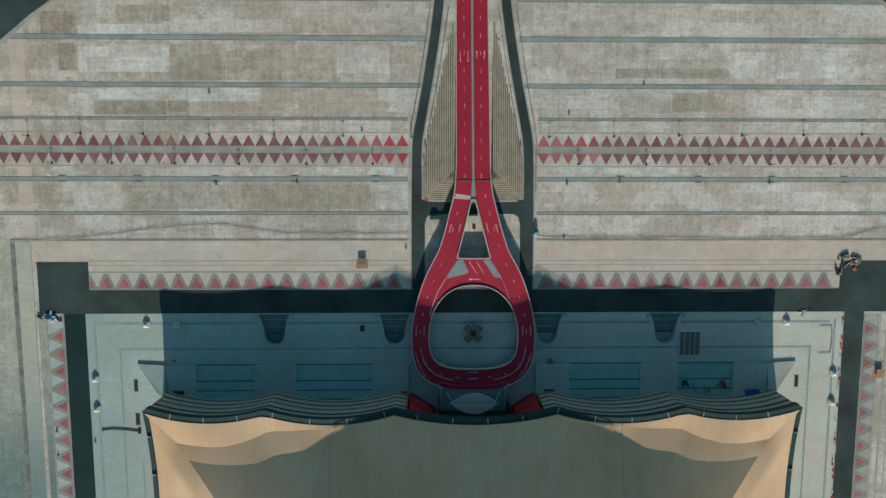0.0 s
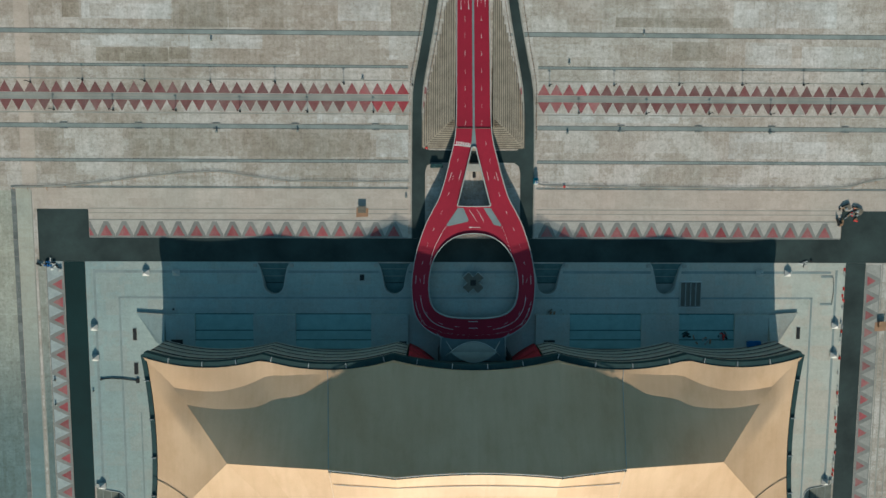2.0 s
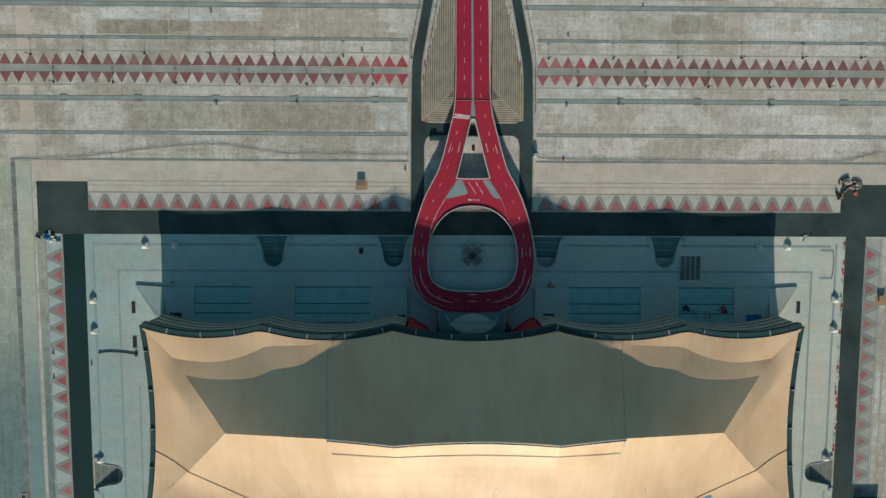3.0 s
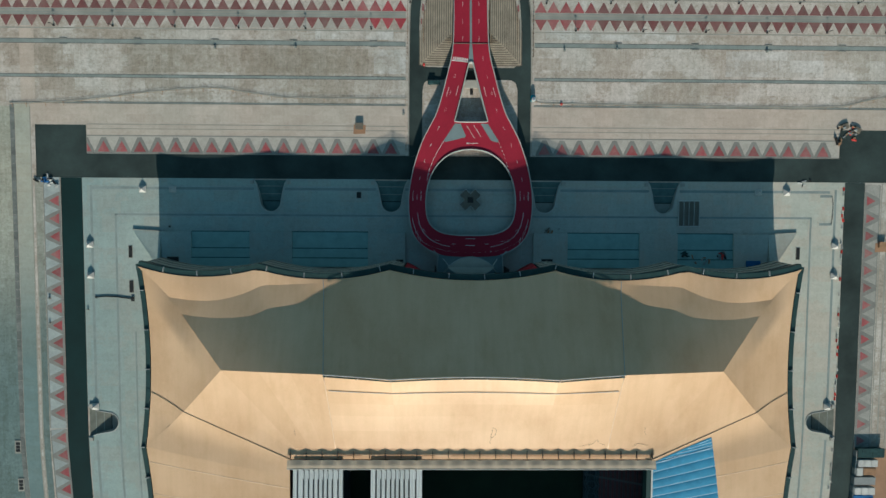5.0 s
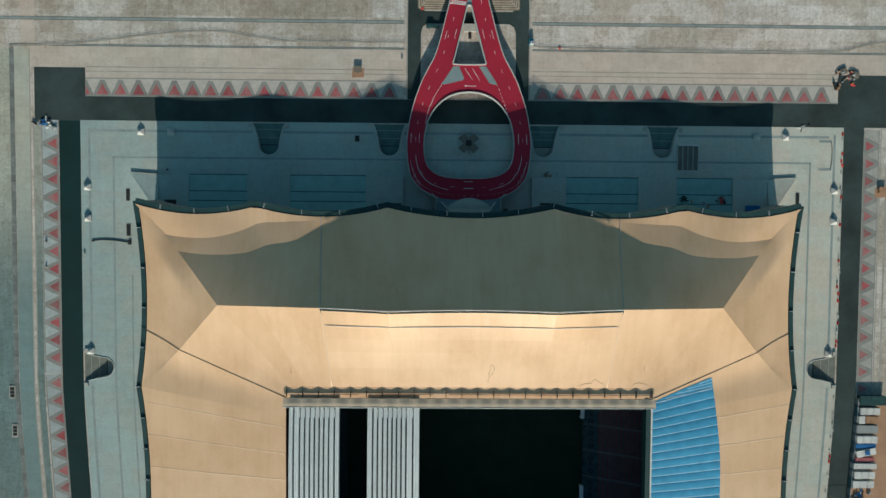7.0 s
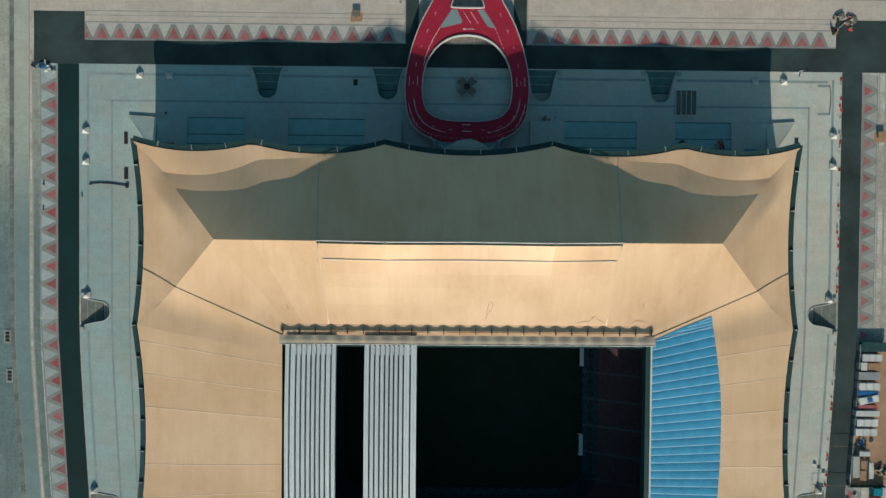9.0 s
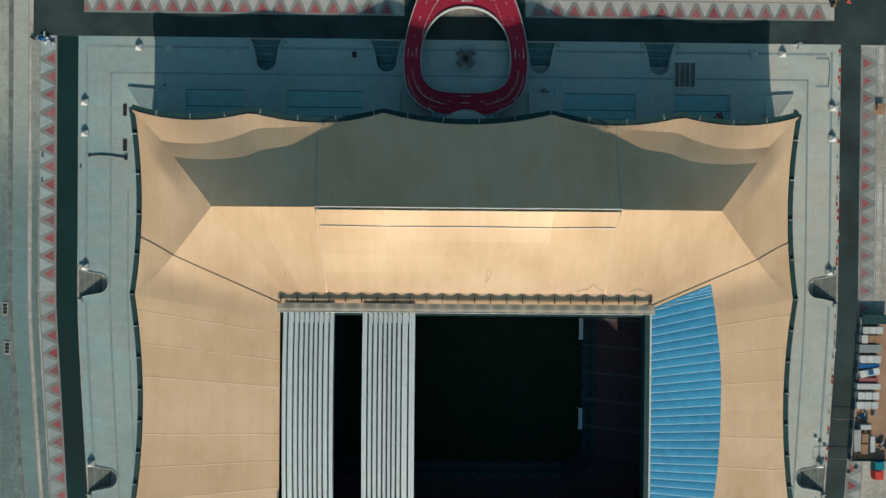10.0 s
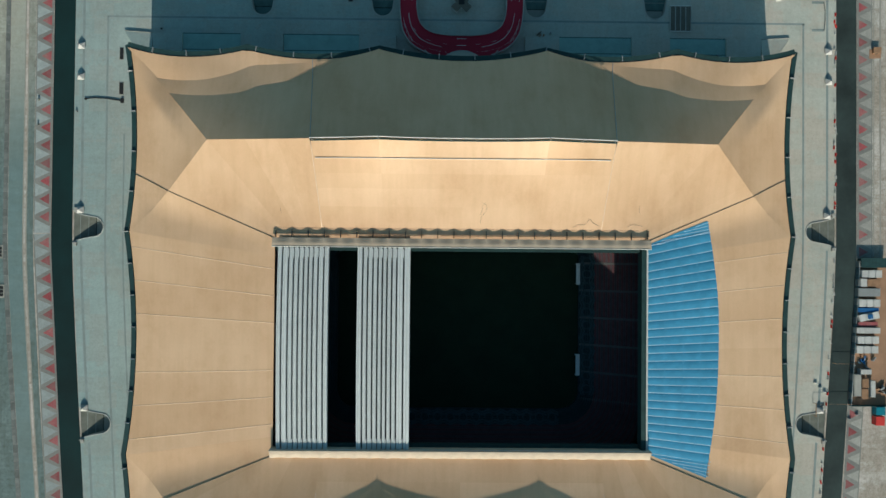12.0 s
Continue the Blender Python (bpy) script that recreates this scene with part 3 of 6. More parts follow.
# ring road at the far corners of the parking fields
for sx, pts in ((-1, [(345, -140), (300, -42), (268.5, 13), (232.5, 59), (206.5, 80), (170.5, 104), (110, 132), (30, 150)]), (1, [(345, -120), (292, -34), (256, 22), (219, 68), (191, 92), (157, 116), (105, 140), (29, 152)])):
    loop = [(sx * x, y) for x, y in pts]
    thing("ring_road", strip(loop, 15.0, -0.05, 0.05), M_ASPH, "dark asphalt ring road with a hatched kerb", "road", kind="structure")
    rim = [(sx * (x - 5.6), y - 6.4) for x, y in pts]
    thing("kerb", strip(rim, 1.9, -0.05, 0.12), M_DRAIN2, "hatched grey kerb of the ring road", "kerb", "road kerbs", "structure")

# lines let into the platform
PL = ("teal-grey band let into the platform paving", "paving line", "platform lines", "structure")
for a, b in ((-179.8, -103.2), (-88.6, -45.0), (-31.0, 29.0), (43.4, 86.2), (101.0, 174.2)):
    thing("paving_line", box(a, b, -68.8, -67.6, 0.1, 0.19), M_LINE, *PL)
thing("paving_line", box(-169.4, 165.8, -81.2, -80.3, 0.1, 0.19), M_LINE, *PL)
for x, w, spans in ((-180.4, 1.1, ((-67, -173), (-190.5, -266.5), (-284, -400))), (176.9, 1.1, ((-67, -172.5), (-190, -265), (-282, -400))),
                    (-169.0, 0.9, ((-80.8, -400),)), (165.3, 0.9, ((-80.8, -400),)), (-160.6, 0.7, ((-137, -400),))):
    for y0, y1 in spans:
        thing("paving_line", strip(run_south(x, y0, y1), w, 0.1, 0.19), M_LINE, *PL)


# sunken stair bays
def bay(cx, cy, turn, scale=(1, 1), coat=M_BAY):
    ob = base("ramp_bay", cx, cy, 0, "sunken ramp bay with a rounded end and pale rim", "ramp bay", "sunken ramp bays")
    m = Matrix.Rotation(radians(turn), 4, "Z") @ Matrix.Diagonal((scale[0], scale[1], 1, 1))
    shape = [(x, y - PN) for x, y in north_bay(0)]

    def put(name, bm, mats, label=""):
        bm.transform(m)
        return part(name, bm, mats, ob, label)
    put("floor", prism(rect(-6.4, 6.4, -16.9, -10.6), -3.9, -2.6), coat if coat is M_BAY and cx < 0 else M_BAYFLOOR)
    put("ramp", prism([(-8.0, -0.1), (8.0, -0.1), (8.0, -2.4), (6.7, -3), (6.0, -10.2), (-6.0, -10.2), (-6.7, -3), (-8.0, -2.4)], -3.9, lambda x, y: 0.02 + 0.25 * y), coat)
    put("channel", box(-5.8, 5.8, -10.6, -10.2, -3.9, -2.75), M_GAP)
    for y in (-3.4, -7.0):
        put("joint", box(-6.0, 6.0, y - 0.14, y + 0.14, 0.25 * y - 0.3, 0.07 + 0.25 * y), M_DRAIN)
    put("retaining_wall", strip([(x * 1.02, y * 1.006) for x, y in shape], 0.35, -3.9, 0.14), M_CONC)
    put("rim", strip([(x * 1.05, y * 1.02) for x, y in shape], 0.3, 0.12, 0.4), M_KERB)
    for sx in (-1, 1):
        put("pier_head", box(sx * 8.7 - 0.9, sx * 8.7 + 0.9, -2.6, -0.9, 0.1, 0.9, 0.08), M_CONC, "pale concrete pier head at the mouth")
    return ob


# north bays take the shaded coat, side bays the sunlit one
for cx in NBAYS:
    bay(cx, PN, 0)
for cy, ce in zip(WBAYS, EBAYS):
    bay(draw(PW, cy), cy, 90, (0.95, 0.93), M_BAYLIT)
    bay(draw(PE, ce), ce, -90, (0.95, 0.93), M_BAYLIT)

# ---------------------------------------------------------------- the red ramp
ZD = 4.4


def deck_z(x, y):
    return ZD if y < 1 else max(0.25, ZD - (y - 1) * 0.05)


def swing(y):
    """The ramp's axis lies a little west of the loop's and bears away northwards."""
    return -0.46 * max(0.0, min(1.0, (y + 38) / 38)) - 0.0092 * max(0.0, y)


OUTER = smooth_line([(6.9, 110), (7.1, 75), (7.5, 35), (8.0, 1.2), (10.9, -14), (15.4, -30), (19.4, -38), (23.1, -45.8), (27.1, -58.5), (29.0, -71.7),
                     (28.1, -83.7), (25.5, -90.2), (20.8, -94.7), (12.4, -98.2), (0, -98.8)], 6)
LOOP = smooth_line([(0, -48.2), (5.4, -48.8), (10.8, -51.0), (15.6, -55.2), (19.6, -62.2), (21.3, -71.8), (20.5, -80.4), (17.8, -85.0), (12.9, -87.6), (6, -88.6), (0, -88.7)], 5)
NOSE = smooth_line([(0, -8.0), (0.75, -8.3), (1.2, -9.3), (3.1, -17.0), (7.1, -32.6), (7.75, -34.7), (7.1, -35.4), (3, -35.6), (0, -35.6)], 4)


def both(line):
    return [(x + swing(y), y) for x, y in line] + [(swing(y) - x, y) for x, y in line[::-1] if x > 1e-6]


deck_loop, loop_hole, nose_hole = both(OUTER), both(LOOP), both(NOSE)
ramp_road = base("ramp_road", 0, -1.2, 0, "elevated red-surfaced road that splits into a keyhole loop", "road ramp")
part("deck", prism(deck_loop, lambda x, y: deck_z(x, y) - 1.1, deck_z, [loop_hole, nose_hole]), M_REDROAD, ramp_road, "red coated road surface")


def rail(line, label, w=0.36, h=0.6):
    line = [(x + swing(y), y) for x, y in line]
    part("parapet", strip(line, w, lambda x, y: deck_z(x, y) - 1.2, lambda x, y: deck_z(x, y) + h), M_KERB, ramp_road, label)


for s in (-1, 1):
    rail([(s * (x + 0.2), y) for x, y in OUTER[:-7]], "pale concrete outer parapet")
    rail([(s * max(x - 0.1, 0), y) for x, y in LOOP], "pale concrete inner parapet")
    rail([(s * x, y) for x, y in NOSE], "pale concrete parapet round the gore opening", 0.45, 0.8)
up = lambda d: (lambda x, y: deck_z(x, y) + d)
# grey gores and median
part("median", prism([(x + swing(y), y) for x, y in ((-0.45, 110), (-0.45, 60), (-0.5, 1.2), (-1.25, -8.4), (0, -7.6), (1.25, -8.4), (0.5, 1.2), (0.45, 60), (0.45, 110))], deck_z, up(0.25)), M_GREY, ramp_road, "raised grey median")
for loop in ([(-7.6, -36.3), (-5.0, -36.3), (-2.5, -41.9), (-3.0, -42.7), (-11.9, -44.9), (-13.0, -44.4)], [(4.4, -36.3), (7.8, -36.3), (13.0, -44.3), (12.3, -44.9), (9.4, -44.1)]):
    part("gore", prism(loop, deck_z, up(0.05)), M_GREY, ramp_road, "blue-grey painted gore")


def mark(x, y, w, l, ang=0.0):
    bm = box(-w / 2, w / 2, -l / 2, l / 2, 0, 0.05)
    bm.transform(pose(x + swing(y), y, deck_z(x, y) + 0.01, 0, 0, ang))
    part("road_marking", bm, M_WHITE, ramp_road)


for s in (-1, 1):
    for y in range(3, 108, 8):
        mark(s * 3.8, y, 0.1, 2.2)
    for off in (-1.6, 1.9):
        for y in (57.5,):
            mark(s * (3.65 + off), y, 0.13, 4.4)
            mark(s * (3.65 + off), y + 1.9 * s, 0.36, 0.8)
    # lane dashes down the legs and round the loop
    mid = [(4.3, 1.2), (6.4, -10), (9.4, -21), (12.6, -32), (16.5, -41), (20.4, -50), (23.6, -60), (25.3, -71.7), (24.3, -81.4), (20.4, -88.0), (13.2, -92.0), (5, -92.8)]
    fine = smooth_line(mid, 10)
    run = 0.0
    for (xa, ya), (xb, yb) in zip(fine, fine[1:]):
        run += math.hypot(xb - xa, yb - ya)
        if run > 8.0:
            run = 0.0
            mark(s * xa, ya, 0.11, 1.8, math.degrees(math.atan2(-(s * (xb - xa)), yb - ya)))
    for x, y, a in ((10.9, -21.6, 17), (6.5, -21.2, 14), (27.2, -70, 2), (23.4, -70, 2)):
        mark(s * x, y, 0.16, 4.4, s * a)
    for x, y, l in ((27.0, -83.0, 5.0), (26.0, -86.0, 4.6), (24.9, -88.6, 4.0), (23.6, -90.8, 3.2)):      # hatching on the outer edge
        mark(s * x, y, 0.12, l, -s * 11)
    dashes = smooth_line([(24.4, -91.2), (22.6, -93.0), (16.9, -95.7), (10.2, -97.1), (0.0, -97.8)], 8)
    for p, q in list(zip(dashes, dashes[1:]))[::2]:
        mark(s * p[0] * 0.97, p[1] + 0.9, 0.07, 0.9, math.degrees(math.atan2(-(s * (q[0] - p[0])), q[1] - p[1])))
for k in range(9):
    mark(-7.9 + 0.78 * k, -6.4 - 0.1 * k, 0.4, 1.9, 8)
mark(-5, -6.9 - 0.6, 8, 0.5, -6)
for k in range(2):
    mark(-0.4 + 3.45 * k, -39.9, 0.14, 6.6, 32)
    mark(0, -90.2 - 3.2 * k, 4.4, 0.2)
mark(0.6, -45.4, 5.2, 0.2)
mark(-1.6, -45.4, 1.2, 0.55)
line = smooth_line([(-12.9, -44.6), (-16.4, -50.6), (-19.2, -57.0), (-20.6, -63)], 6)
part("road_marking", strip(line, 0.15, deck_z, up(0.06)), M_WHITE, ramp_road)
for k in range(9):
    mark(13.2 + 0.80 * k - 0.02 * k * k, -45.2 - 1.8 * k, 0.16, 0.8, 22)
for s in (-1, 1):
    line = smooth_line([(s * 25.0, -79.0), (s * 23.4, -85.2), (s * 19.6, -90.1), (s * 14.2, -92.9), (s * 9.6, -94.0)], 6)
    part("road_marking", strip(line, 0.16, deck_z, up(0.06)), M_WHITE, ramp_road)
part("expansion_joint", box(-8.5, 7.6, 0.5, 0.75, ZD - 0.3, ZD + 0.26), M_DKARM, ramp_road, "dark joint across the deck")
for x in (-20, -12, 12, 20):
    for y in (-56, -74, -88):
        if abs(x) > 15 or y < -80:
            part("pier", tube([(x * 1.2, y, 0.1), (x * 1.2, y, ZD - 1.0)], 0.7, 10), M_CONC, ramp_road)
for y in (-22, -32):
    for x in (-9, 9):
        part("pier", tube([(x * (1 + (-22 - y) * 0.045), y, 0.0), (x * (1 + (-22 - y) * 0.045), y, ZD - 1.0)], 0.7, 10), M_CONC, ramp_road)
part("abutment", box(-8.6, 8.6, -5.6, -4.2, 0, ZD - 1.1), M_CONC, ramp_road)

# stepped stone embankments
rng0 = random.Random(3)
for s in (-1, 1):
    emb = base("embankment", 0, -0.9, 0, "stepped stone embankment beside the red ramp", "embankment", "ramp embankments")
    for k in range(15):
        h = 0.285 * (k + 1)
        xo, xn, ys = 24.3 - 1.03 * k, 24.3 - 1.03 * (k + 1), -8.6 + 0.95 * k
        yn = 3.9 + 4.55 * (k + 1) + rng0.uniform(-1.3, 1.3)

        def top(x, y):
            return max(0.04, h * (1 - 0.98 * (y - 1.0) / (yn - 1.0))) if y > 1 else h
        keys = [1.0] + [1 + (yn - 1) * q / 4 for q in range(1, 5)]
        for name, a, b, mt, dz in (("terrace", 8.9, xo - 0.38, M_STONE, 0.0), ("terrace_edge", xo - 0.42, xo, M_STONE2, 0.03)):
            loop = [(a, ys if name == "terrace" else ys + 0.7), (b - (0.6 if name == "terrace" else 0), ys), (b, ys + 0.6)] + [(b, y) for y in keys] + [(a, y) for y in keys[::-1]]
            loop = [(s * x - 0.3, y) for x, y in loop]
            part(name, prism(loop, 0.0, lambda x, y: top(x, y) + dz), mt, emb)
        part("terrace_edge", box(min(s * 9.2, s * (xo - 0.7)) - 0.3, max(s * 9.2, s * (xo - 0.7)) - 0.3, ys - 0.02, ys + 0.34, 0.0, h + 0.03), M_STONE2, emb)

# ---------------------------------------------------------------- the tent stadium
NP = [(-146.8, -102.6), (-94.4, -103.5), (-36.5, -103.5), (36.5, -103.5), (94.4, -103.5), (146.8, -102.6)]
WP = [(-146.8, -102.6), (-146.0, -184.5), (-146.0, 2 * YC + 184.5), (-146.8, 2 * YC + 102.6)]


def cable(p, q, depth, inward, n=14):
    out = []
    for k in range(n + 1):
        t = k / n
        d = depth * 4 * t * (1 - t)
        out.append((p[0] + (q[0] - p[0]) * t + inward[0] * d, p[1] + (q[1] - p[1]) * t + inward[1] * d))
    return out


NEAVE = []
for (p, q), dep in zip(zip(NP, NP[1:]), (3.9, 4.2, 4.4, 4.2, 3.9)):
    NEAVE += cable(p, q, dep, (0, -1))[:-1]
NEAVE.append(NP[-1])
WEAVE = []
for (p, q), dep in zip(zip(WP, WP[1:]), (3.2, 3.8, 3.2)):
    WEAVE += cable(p, q, dep, (1, 0))[:-1]
WEAVE.append(WP[-1])
ZE = 21.7
stadium = base("stadium", 0, YC, 0, "huge sand-coloured tent-shaped stadium with an open retractable roof", "stadium")


def roof_part(name, rows, label="", mats=M_ROOF, thick=0.3, parent=None, folds=()):
    bm = grid_mesh(bmesh.new(), rows)
    bm.verts.index_update()
    bm.verts.ensure_lookup_table()
    n = len(rows[0])
    for r in folds:
        for e in bm.edges:
            if all(v.index // n == r for v in e.verts):
                e.smooth = False
    bmesh.ops.recalc_face_normals(bm, faces=bm.faces[:])
    for e in bm.edges:
        if e.is_boundary:
            e.smooth = False
    if sum(f.normal.z for f in bm.faces) < 0:
        bmesh.ops.reverse_faces(bm, faces=bm.faces[:])
    ob = part(name, bm, mats, parent or stadium, label)
    so = ob.modifiers.new("thickness", "SOLIDIFY")
    so.thickness = thick
    so.offset = -1
    ob.location = (-stadium.location.x, -stadium.location.y, 0) if parent is None else (0, 0, 0)
    return ob


def at(ob):
    """Puts a part that was drawn in world places under the stadium."""
    ob.location = (0, -YC, 0)
    return ob


def mirror(p, sx, sy):
    """The south half stands on slightly lower masts."""
    z = p[2] if sy > 0 or p[2] < 38.6 else 38.6 + (p[2] - 38.6) * 0.6
    return (sx * p[0], p[1] if sy > 0 else 2 * YC - p[1], z)


RIDGE = [(0.0, (0, -147.0, 40.8)), (0.33, (-34.0, -147.2, 44.2)), (0.58, (-62.4, -146.8, 38.6)), (1.0, (-106.4, -146.6, 33.4))]
EAVE_U = [(0.0, (0, 0, 0)), (0.33, (-36.5, 0, 0)), (0.58, (-65.5, 0, 0)), (1.0, (-146.8, 0, 0))]


def eave_y(x):
    for a, b in zip(NEAVE, NEAVE[1:]):
        if a[0] - 1e-6 <= x <= b[0] + 1e-6:
            return a[1] + (b[1] - a[1]) * (x - a[0]) / (b[0] - a[0])
    return -102.6


def eave_z(x):
    """The edge cable climbs towards the middle of the front, and a little where it is drawn inwards."""
    t = max(0.0, min(1.0, (146.8 - abs(x)) / 70.0))
    return ZE + 1.1 * t * t * (3 - 2 * t) + max(0.0, -103.4 - eave_y(x)) * 0.14


def west_eave(y):
    for a, b in zip(WEAVE, WEAVE[1:]):
        if b[1] - 1e-6 <= y <= a[1] + 1e-6:
            return a[0] + (b[0] - a[0]) * (y - a[1]) / (b[1] - a[1])
    return -146.8


def ridge(u):
    p = along(RIDGE, u)
    if u < 0.33:                     # the ridge cable hangs between the two masts
        t = (u / 0.33) ** 2
        p.z = 40.8 + 3.4 * t
    elif u < 0.58:
        t = (u - 0.33) / 0.25
        p.z -= 0.25 * 4 * t * (1 - t)
    return p


LIT_FROM = [(0.0, (0.97, 0.995)), (0.2, (0.985, 0.995)), (0.46, (0.985, 0.995)), (0.583, (0.855, 0.965)), (0.645, (0.71, 0.925)), (0.71, (0.63, 0.86)), (0.78, (0.56, 0.79)), (0.86, (0.545, 0.735)), (1.0, (0.52, 0.69))]


def breaks(u):
    """Where, between ridge and eave, the fabric flattens in two folds."""
    for (a, p), (b, q) in zip(LIT_FROM, LIT_FROM[1:]):
        if u <= b:
            t = (u - a) / (b - a)
            return p[0] + (q[0] - p[0]) * t, p[1] + (q[1] - p[1]) * t
    return LIT_FROM[-1][1]


def slope_sag(u, v, drop, run):
    """How far the slope lies under the straight line from ridge to eave: steep first, then two flatter folds."""
    b1, b2 = breaks(u)
    d1 = min(0.445 * run * b1, drop * 0.985)
    d2 = min(d1 + 0.30 * run * (b2 - b1), drop * 0.985)
    if v <= b1:
        t = v / b1
        d = d1 * t + 0.6 * max(0.0, 1 - u / 0.5) * 4 * t * (1 - t)
    elif v <= b2:
        d = d1 + (d2 - d1) * (v - b1) / max(b2 - b1, 1e-6)
    else:
        d = d2 + (drop - d2) * (v - b2) / max(1 - b2, 1e-6)
    return d - drop * v


def north_slope(u, v):
    """v: 0 at the ridge, 1 at the eave."""
    r, ex = ridge(u), along(EAVE_U, u).x
    e = Vector((ex, eave_y(ex) - 1.3, max(ZE, eave_z(ex))))
    p = r.lerp(e, v)
    p.z -= slope_sag(u, v, r.z - e.z, abs(e.y - r.y))
    return p


CREASE = [(0.0, (-106.4, -146.6, 33.4)), (0.56, (-126.2, -167.2, 25.4)), (0.74, (-133.7, -174.3, 22.5)), (1.0, (-144.6, -184.5, ZE))]


def hip(u, v):
    """u: 0 at the corner edge, 1 at the crease's foot; v: 0 at the crease, 1 at the eave."""
    c = along(CREASE, u)
    y = -102.6 + (-184.5 + 102.6) * u
    e = Vector((west_eave(y) + 1.3, y - (1.3 if u < 0.02 else 0), ZE))
    p = c.lerp(e, v)
    p.z -= slope_sag(1.0, v, 33.4 - ZE, 43.0) * max(0.0, 1 - 6 * u) + 1.4 * min(1.0, 6 * u) * (1 - u) * 4 * v * (1 - v)
    return p


OUT_IN = [(0.0, (0, -182.4, 28.0)), (0.14, (-33, -182.4, 28.0)), (0.26, (-59.5, -182.4, 28.0)), (0.42, (-77, -182.4, 28.0)), (0.47, (-79.0, -182.4, 28.0)),
          (0.52, (-79.4, -187, 28.0)), (0.60, (-79.4, -195, 28.0)), (1.0, (-79.4, YC, 28.0))]


def inner(u, v, run_on=0.0, low_z=40.0, peak=3.6, slack=0.0):
    """v: 0 at ridge, crease or eave; 1 at the opening. low_z, peak: how low and how tight the fabric hangs about the masts."""
    if u < 0.42:
        uu = u / 0.14 * 0.33 if u < 0.14 else 0.33 + (u - 0.14) / 0.12 * 0.25 if u < 0.26 else 0.58 + (u - 0.26) / 0.16 * 0.42
        o, sag = ridge(uu), slack * max(0.0, 1 - max(0.0, u - 0.26) / 0.08) + 0.5 + 0.1 * max(0.0, (u - 0.26) / 0.16)
        if u < 0.34:                 # the masts push the fabric up only near the ridge
            low = min(o.z, low_z)
            q = along(OUT_IN, u)
            if q.y > -186.9:
                q.y = max(q.y - run_on, -186.9)
            p = Vector((o.x, o.y, low)).lerp(q, v)
            p.z += (o.z - low) * (1 - v) ** peak - sag * 4 * v * (1 - v)
            return p
    elif u < 0.60:
        o, sag = along(CREASE, (u - 0.42) / 0.18), 0.6 - (u - 0.42) / 0.18 * 1.2
    else:
        y = -184.5 + (YC + 184.5) * (u - 0.60) / 0.40
        o, sag = Vector((west_eave(y) + 1.3, y, ZE)), -0.6
    q = along(OUT_IN, u)
    if q.y > -186.9:
        q.y = max(q.y - run_on, -186.9)
    p = o.lerp(q, v)
    p.z -= sag * 4 * v * (1 - v)
    return p


PANELS = [0.0, 0.14, 0.26, 0.31, 0.36, 0.42, 0.50, 0.60, 0.655, 0.775, 0.895, 1.0]     # where the inner roof is sewn


def slope_row(u, k):
    """Rows of the slope's mesh follow its folds: ten rows to the first, four to the second, four to the eave."""
    b1, b2 = breaks(u)
    return b1 * k / 10 if k <= 10 else b1 + (b2 - b1) * (k - 10) / 4 if k <= 14 else b2 + (1 - b2) * (k - 14) / 4


for sx in (1, -1):
    for sy in (1, -1):
        f = lambda p: mirror(p, sx, sy)
        us = sorted(set([k / 42 for k in range(43)] + [0.33, 0.58]))
        roof_part("roof_slope", [[f(north_slope(u, slope_row(u, v))) for u in us] for v in range(19)], "sand-coloured tent roof slope between ridge and eave", folds=(10, 14))
        roof_part("hip_panel", [[f(hip(u / 24 * 0.996, slope_row(1.0, v))) for u in range(25)] for v in range(19)], "sand-coloured hipped corner panel")
        us = sorted(set([k / 60 for k in range(61) if min(abs(k / 60 - p) for p in PANELS) > 0.003] + PANELS + [0.42, 0.47, 0.52]))
        hang = (0.0, 40.0, 3.6) if sy > 0 else (4.4, 38.0, 4.4, 0.6)
        for a, b in zip(PANELS, PANELS[1:]):
            # the broad middle panel is sewn from lengths of cloth laid along the ridge
            for va, vb in ((0, 5), (5, 9), (9, 13), (13, 18), (18, 24)) if b < 0.27 else ((0, 24),):
                roof_part("roof_panel", [[f(inner(u, v / 24, *hang)) for u in us if a - 1e-9 <= u <= b + 1e-9] for v in range(va, vb + 1, 1 if b < 0.27 else 2)],
                          "bright sand-coloured roof panel beside the opening")

# dark eave beam and striped walls
EAVES = [NEAVE, WEAVE, [(x, 2 * YC - y) for x, y in NEAVE], [(-x, y) for x, y in WEAVE]]
BANDS = [(0.15, 2.2, 0), (2.2, 3.0, 1), (3.0, 5.6, 0), (5.6, 6.4, 1), (6.4, 9.0, 0), (9.0, 9.6, 1), (9.6, 12.6, 0), (12.6, 13.6, 1), (13.6, 16.2, 0), (16.2, 17.2, 1)]
CX, CY = 0.0, YC


def offset_line(line, d):
    out = []
    for i in range(len(line)):
        a, b = line[max(i - 1, 0)], line[min(i + 1, len(line) - 1)]
        dx, dy = b[0] - a[0], b[1] - a[1]
        q = math.hypot(dx, dy)
        nx, ny = -dy / q, dx / q
        x, y = line[i]
        if nx * (x - CX) + ny * (y - CY) < 0:
            nx, ny = -nx, -ny
        out.append((x + nx * d, y + ny * d))
    return out


def lean(z):
    return 1.6 - 1.5 * z / 17.0


